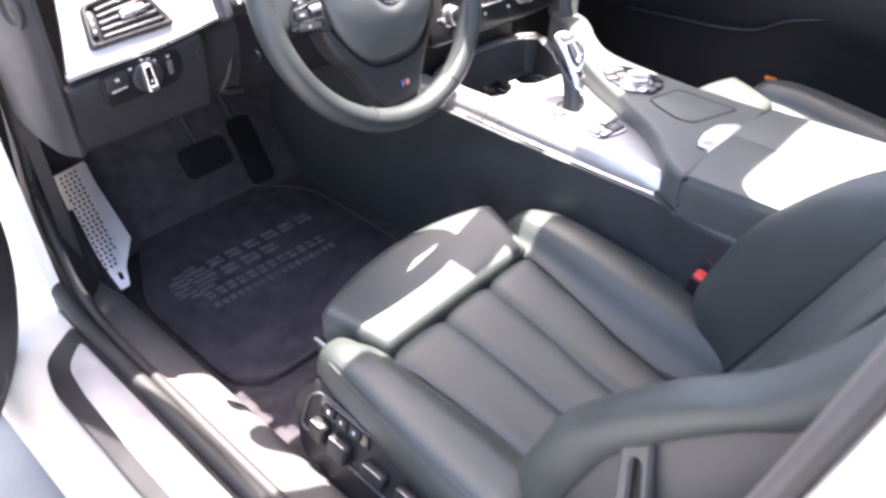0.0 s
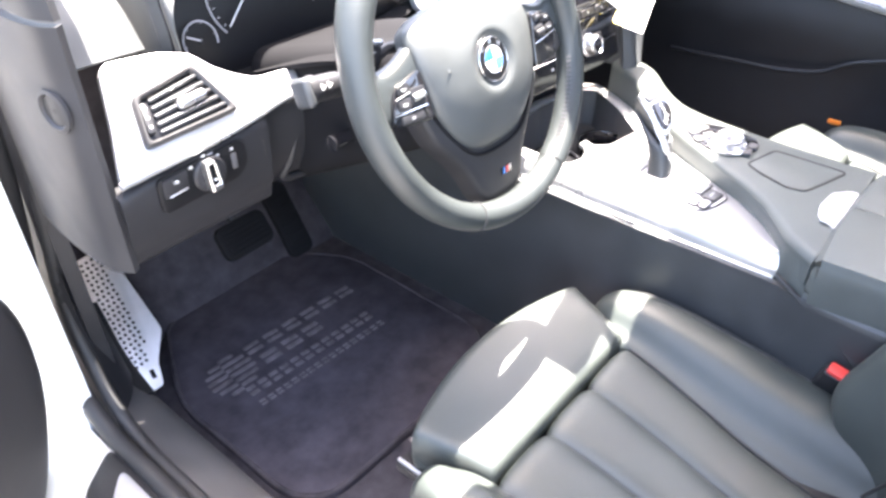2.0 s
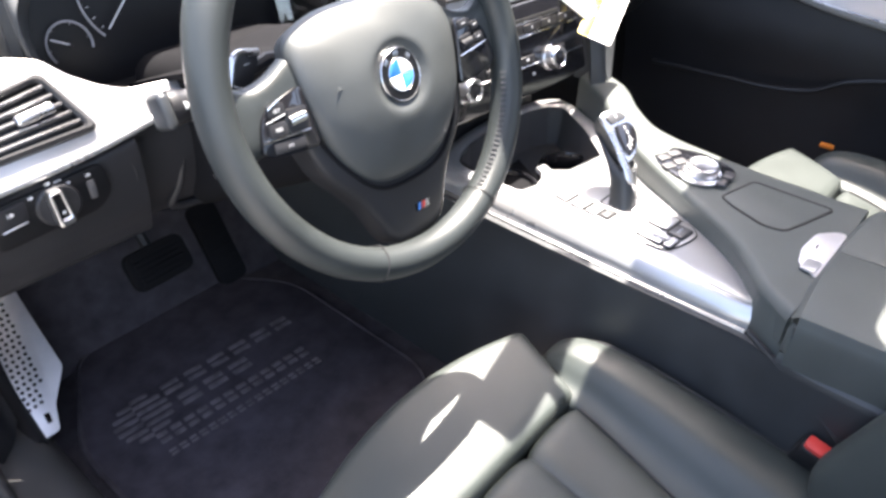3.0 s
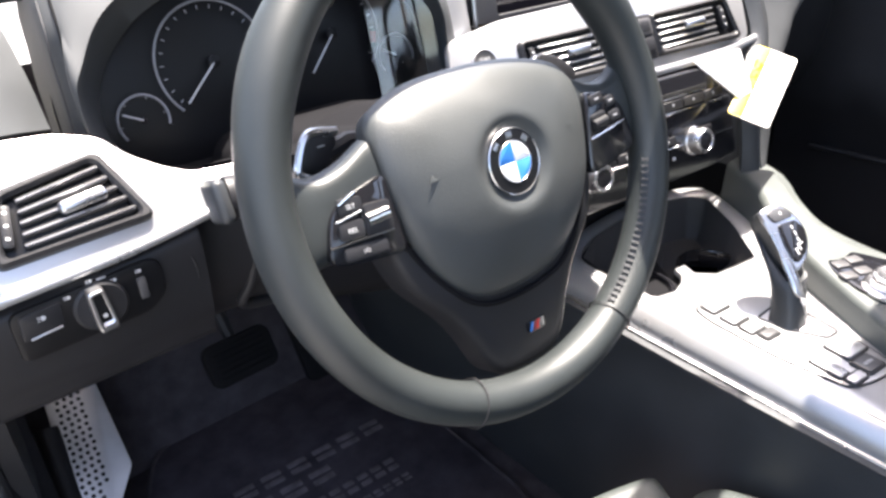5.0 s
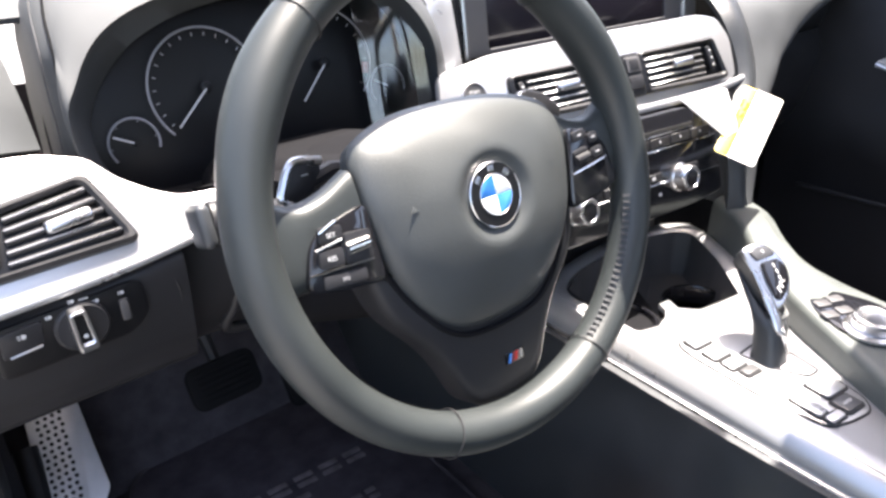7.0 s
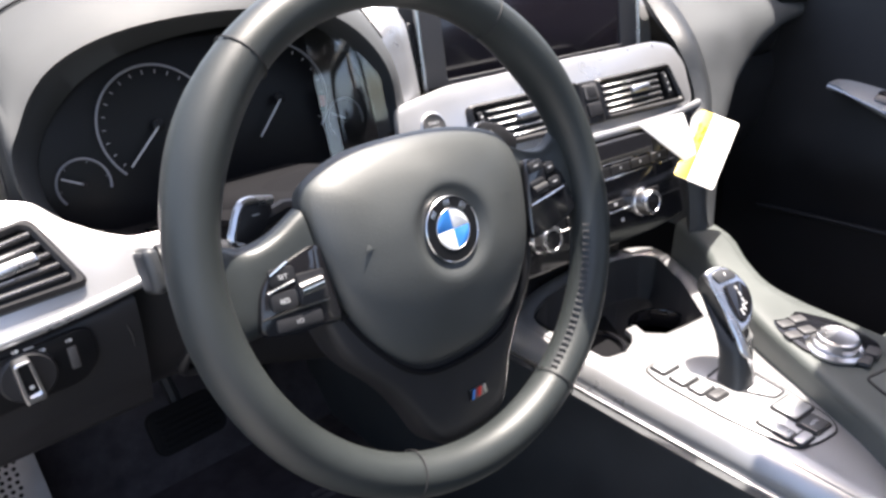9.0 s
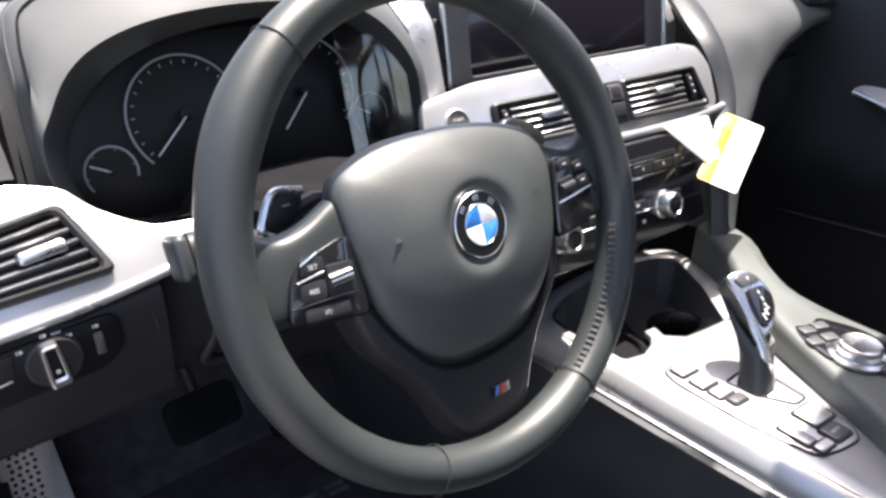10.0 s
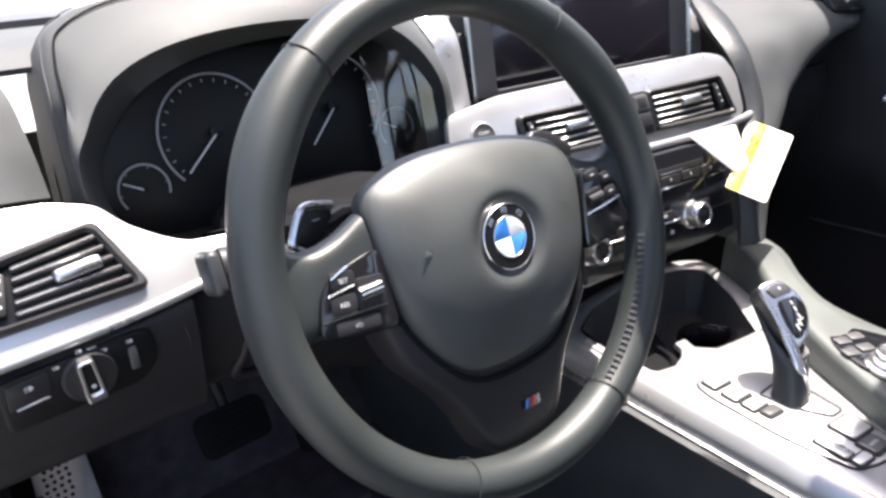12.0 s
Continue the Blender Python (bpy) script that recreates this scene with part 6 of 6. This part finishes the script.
    # pull-out thigh support
    part("thigh_support", thigh_pad(cx), LEATHER_SEAT, seat, "smooth leather thigh support", 60)
    part("support_tray", block(X(-0.168), X(0.168), -0.135, -0.036, 0.262, 0.322, 0.006), PLASTIC, seat)
    part("tray_rail", block(X(-0.196), X(-0.170), -0.125, -0.012, 0.286, 0.300, 0.003), PLASTIC, seat)
    part("rail_end", block(X(-0.192), X(-0.187), -0.06, -0.012, 0.3002, 0.304, 0.001), TRIM_GREY, seat, "bare metal rail edge")
    # base and rails
    part("base", block(X(-0.215), X(0.215), -0.62, -0.08, 0.165, 0.285, 0.02, 3), PLASTIC, seat)
    for sx in (-1, 1):
        rail = part("rail", block(X(sx * 0.205 - 0.022), X(sx * 0.205 + 0.022), -0.70, -0.06, 0.125, 0.162, 0.004), PLASTIC, seat)
        part("rail_slide", block(X(sx * 0.205 - 0.006), X(sx * 0.205 + 0.006), -0.69, -0.055, 0.1625, 0.170, 0.001), STEEL, rail)
    # backrest
    part("backrest", seat_ribs(cx, ((-0.492, 0.262, -0.132, 0.132), (-0.520, 0.34, -0.136, 0.136), (-0.560, 0.45, -0.142, 0.142), (-0.615, 0.60, -0.150, 0.150), (-0.680, 0.78, -0.150, 0.150), (-0.735, 0.91, -0.135, 0.135), (-0.770, 0.94, -0.12, 0.12)), (0.06, 0.1), (0.0, 0.333, 0.667, 1.0), 0.012), LEATHER_SEAT, seat, "ribbed leather backrest")
    part("back_shell", block(X(-0.215), X(0.215), -0.035, 0.035, -0.05, 0.60, 0.03, 4, Matrix.Translation((0, -0.655, 0.32)) @ Matrix.Rotation(radians(18), 4, "X")), PLASTIC, seat)
    for sx in (-1, 1):
        rows = []
        for yb, z, yf, out in ((-0.510, 0.285, -0.470, 0.205), (-0.518, 0.325, -0.430, 0.222), (-0.540, 0.380, -0.411, 0.230), (-0.565, 0.448, -0.430, 0.234), (-0.590, 0.520, -0.459, 0.236), (-0.612, 0.588, -0.510, 0.236), (-0.630, 0.635, -0.554, 0.234), (-0.648, 0.680, -0.606, 0.230), (-0.672, 0.750, -0.652, 0.222), (-0.71, 0.85, -0.695, 0.205), (-0.74, 0.90, -0.730, 0.190)):
            d = yf - yb
            rows.append([(X(sx * 0.140), yb - 0.010, z), (X(sx * 0.150), yb + 0.006, z), (X(sx * 0.172), yb + d * 0.55, z), (X(sx * (out - 0.040)), yf - 0.010, z), (X(sx * (out - 0.020)), yf, z), (X(sx * (out - 0.003)), yf - 0.014, z), (X(sx * (out + 0.001)), yf - 0.038, z), (X(sx * (out - 0.006)), yf - 0.058, z), (X(sx * (out - 0.020)), yf - 0.062, z)])
        part("back_piping", tube(spline([(X(sx * 0.137), -0.488, 0.30), (X(sx * 0.142), -0.548, 0.45), (X(sx * 0.150), -0.605, 0.60), (X(sx * 0.150), -0.672, 0.78)], 6), 0.0022, 6), RUBBER, seat)
        part("back_bolster", sheet(rows, 5, 5, 0.010 * (-1 if sx > 0 else 1)), LEATHER_SEAT, seat, "padded backrest bolster")
        part("side_shield", sheet([[(X(sx * 0.204), yf - 0.045, z), (X(sx * 0.210), yf - 0.075, z), (X(sx * 0.212), yf - 0.14, z), (X(sx * 0.20), yf - 0.22, z)] for z, yf in ((0.20, -0.43), (0.34, -0.425), (0.448, -0.430), (0.52, -0.459), (0.588, -0.51), (0.66, -0.575), (0.75, -0.65))], 4, 5, 0.012 * (1 if sx > 0 else -1)), GREY_PLASTIC, seat)
    return seat


driver = build_seat(-0.384, "black leather sport seat with ribbed cushion beside the door", "front seats")
copy_thing(driver, Matrix.Translation((0.363, -0.394, 0.142)))
for ob in scene.objects:
    if ob.name.startswith("car_seat.") and ob.parent is None:
        ob["label"] = "black leather passenger seat beyond the console"

# side panel with the switches on the driver's seat
switches = thing("seat_switch_panel", (-0.655, -0.2, 0.25), "black seat side panel with memory keys and adjusters", "switch panel")
SP = axes((-0.640, -0.22, 0.255), (0, -1, 0), (-0.95, 0, 0.31))
part("side_panel", plate(rounded([(-0.172, 0.000), (-0.160, 0.040), (-0.135, 0.062), (-0.05, 0.070), (0.30, 0.052), (0.34, -0.06), (0.05, -0.085), (-0.140, -0.075)], 0.02), 0.024, 0.008, SP @ Matrix.Translation((0, 0, -0.014)), 4), PLASTIC, switches, "black seat side cover")
recess = rounded([(-0.148, -0.028), (-0.140, 0.030), (-0.118, 0.050), (0.10, 0.040), (0.105, -0.034)], 0.014)
part("recess_rim", frame_plate(recess, inset(recess, 0.004), 0.004, SP @ Matrix.Translation((0, 0, 0.0098)), 0.0015), GREY_PLASTIC, switches)
keyb = part("memory_panel", plate(rounded([(-0.114, 0.046), (-0.018, 0.046), (-0.012, 0.020), (-0.110, 0.018)], 0.005), 0.004, 0.001, SP @ Matrix.Translation((0, 0, 0.0095))), GLOSS, switches)
for i in range(3):
    k = part("memory_key", plate([(p.x, p.y) for p in rrect(0.021, 0.018, 0.002, 3)], 0.005, 0.001, SP @ Matrix.Translation((-0.092 + i * 0.026, 0.032, 0.0125))), PLASTIC, keyb)
    part("key_mark", plate([(p.x, p.y) for p in rrect(0.004, 0.006, 0.0008, 2)], 0.0004, 0.0001, SP @ Matrix.Translation((-0.092 + i * 0.026, 0.032, 0.0175))), MARK, k)
part("panel_edge", tube([SP @ Vector((-0.106, 0.0455, 0.0165)), SP @ Vector((-0.022, 0.0455, 0.0165))], 0.0016, 6), CHROME, switches)
for x0, x1, y0, y1 in ((-0.118, -0.088, -0.022, 0.010), (-0.078, -0.040, -0.026, 0.008), (-0.012, 0.030, -0.016, 0.010), (0.050, 0.084, -0.022, 0.016)):
    a = part("adjuster", block(x0, x1, y0, y1, 0.008, 0.026, 0.006, 3, SP), PLASTIC, switches, "rounded seat adjuster")
    part("adjuster_rim", tube([SP @ Vector((x0 + 0.005, y1 - 0.002, 0.0258)), SP @ Vector((x1 - 0.005, y1 - 0.002, 0.0258))], 0.0011, 6), SATIN, a)
part("lower_rail", block(-0.150, 0.30, -0.098, -0.086, 0.0, 0.014, 0.003, 2, SP), GREY_PLASTIC, switches)

buckle = thing("belt_buckle", (-0.150, -0.42, 0.30), "black seat belt buckle with a red release key", "belt buckle")
BK = axes((-0.148, -0.418, 0.380), (0, 1, 0.2), (-0.35, -0.2, 0.9))
part("body", block(-0.029, 0.029, -0.011, 0.011, -0.075, 0.002, 0.005, 3, BK), PLASTIC, buckle)
part("release_key", block(-0.026, 0.026, -0.0085, 0.0085, -0.004, 0.008, 0.003, 2, BK), RED, buckle, "red release key")
belt = thing("belt_guide", (-0.64, -0.53, 0.50), "grey plastic belt guide on the seat side", "belt guide")
BG = axes((-0.612, -0.550, 0.526), (0, -1, 0.2), (-0.95, 0, 0.25))
part("loop", frame_plate(rounded([(-0.020, -0.10), (-0.018, 0.046), (-0.004, 0.056), (0.010, 0.044), (0.018, -0.10)], 0.008), rounded([(-0.004, -0.085), (-0.006, 0.016), (-0.002, 0.020), (0.002, 0.014), (0.010, -0.085)], 0.006), 0.012, BG, 0.003), GREY_PLASTIC, belt)

# ---- passenger's door ----
pdoor = thing("door_2", (0.74, -0.1, 0.3), "closed passenger door with dark panel and silver grip trim", "car door", kind="structure")
part("panel", sheet([[(0.735, y, 0.18), (0.728, y, 0.40), (0.700, y, 0.52), (0.715, y, 0.62), (0.735, y, 0.75), (0.748, y, 0.86)] for y in (-1.0, -0.5, 0.0, 0.34)], 4, 6, 0.02), PLASTIC, pdoor)
TRIM_LINE = ((-0.70, 0.600, 1.0), (-0.35, 0.594, 1.0), (-0.10, 0.612, 0.95), (0.02, 0.634, 0.85), (0.09, 0.654, 0.60), (0.135, 0.668, 0.30), (0.158, 0.674, 0.06))
strip = part("silver_strip", sheet([[(0.706, y, z - 0.020 * k), (0.690, y, z - 0.018 * k), (0.680, y, z - 0.002), (0.696, y, z + 0.012 * k), (0.722, y, z + 0.030 * k), (0.734, y, z + 0.034 * k)] for y, z, k in TRIM_LINE], 5, 5, 0.006), TRIM_GREY, pdoor, "grey metal arm trim")
part("trim_crease", tube(spline([(0.6795, y, z - 0.0015) for y, z, k in TRIM_LINE], 5), 0.0018, 6), SATIN, strip)
part("window_key", plate([(p.x, p.y) for p in rrect(0.085, 0.026, 0.006)], 0.004, 0.001, axes((0.702, 0.040, 0.6555), (0, 1, 0.20), (-0.60, -0.10, 0.78))), GLOSS, strip)
part("pull_handle", tube(spline([(0.70, -0.06, 0.76), (0.66, -0.12, 0.70), (0.66, -0.22, 0.64)], 6), 0.014, 10), PLASTIC, pdoor)
part("pocket_lip", tube(spline([(0.716, 0.26, 0.405), (0.712, 0.09, 0.414), (0.708, -0.005, 0.420), (0.706, -0.092, 0.438), (0.706, -0.15, 0.472), (0.708, -0.24, 0.50)], 6), 0.005, 10), PLASTIC, pdoor)
part("reflector", block(0.702, 0.712, -0.168, -0.140, 0.330, 0.340, 0.003), ORANGE, pdoor, "small orange reflector")
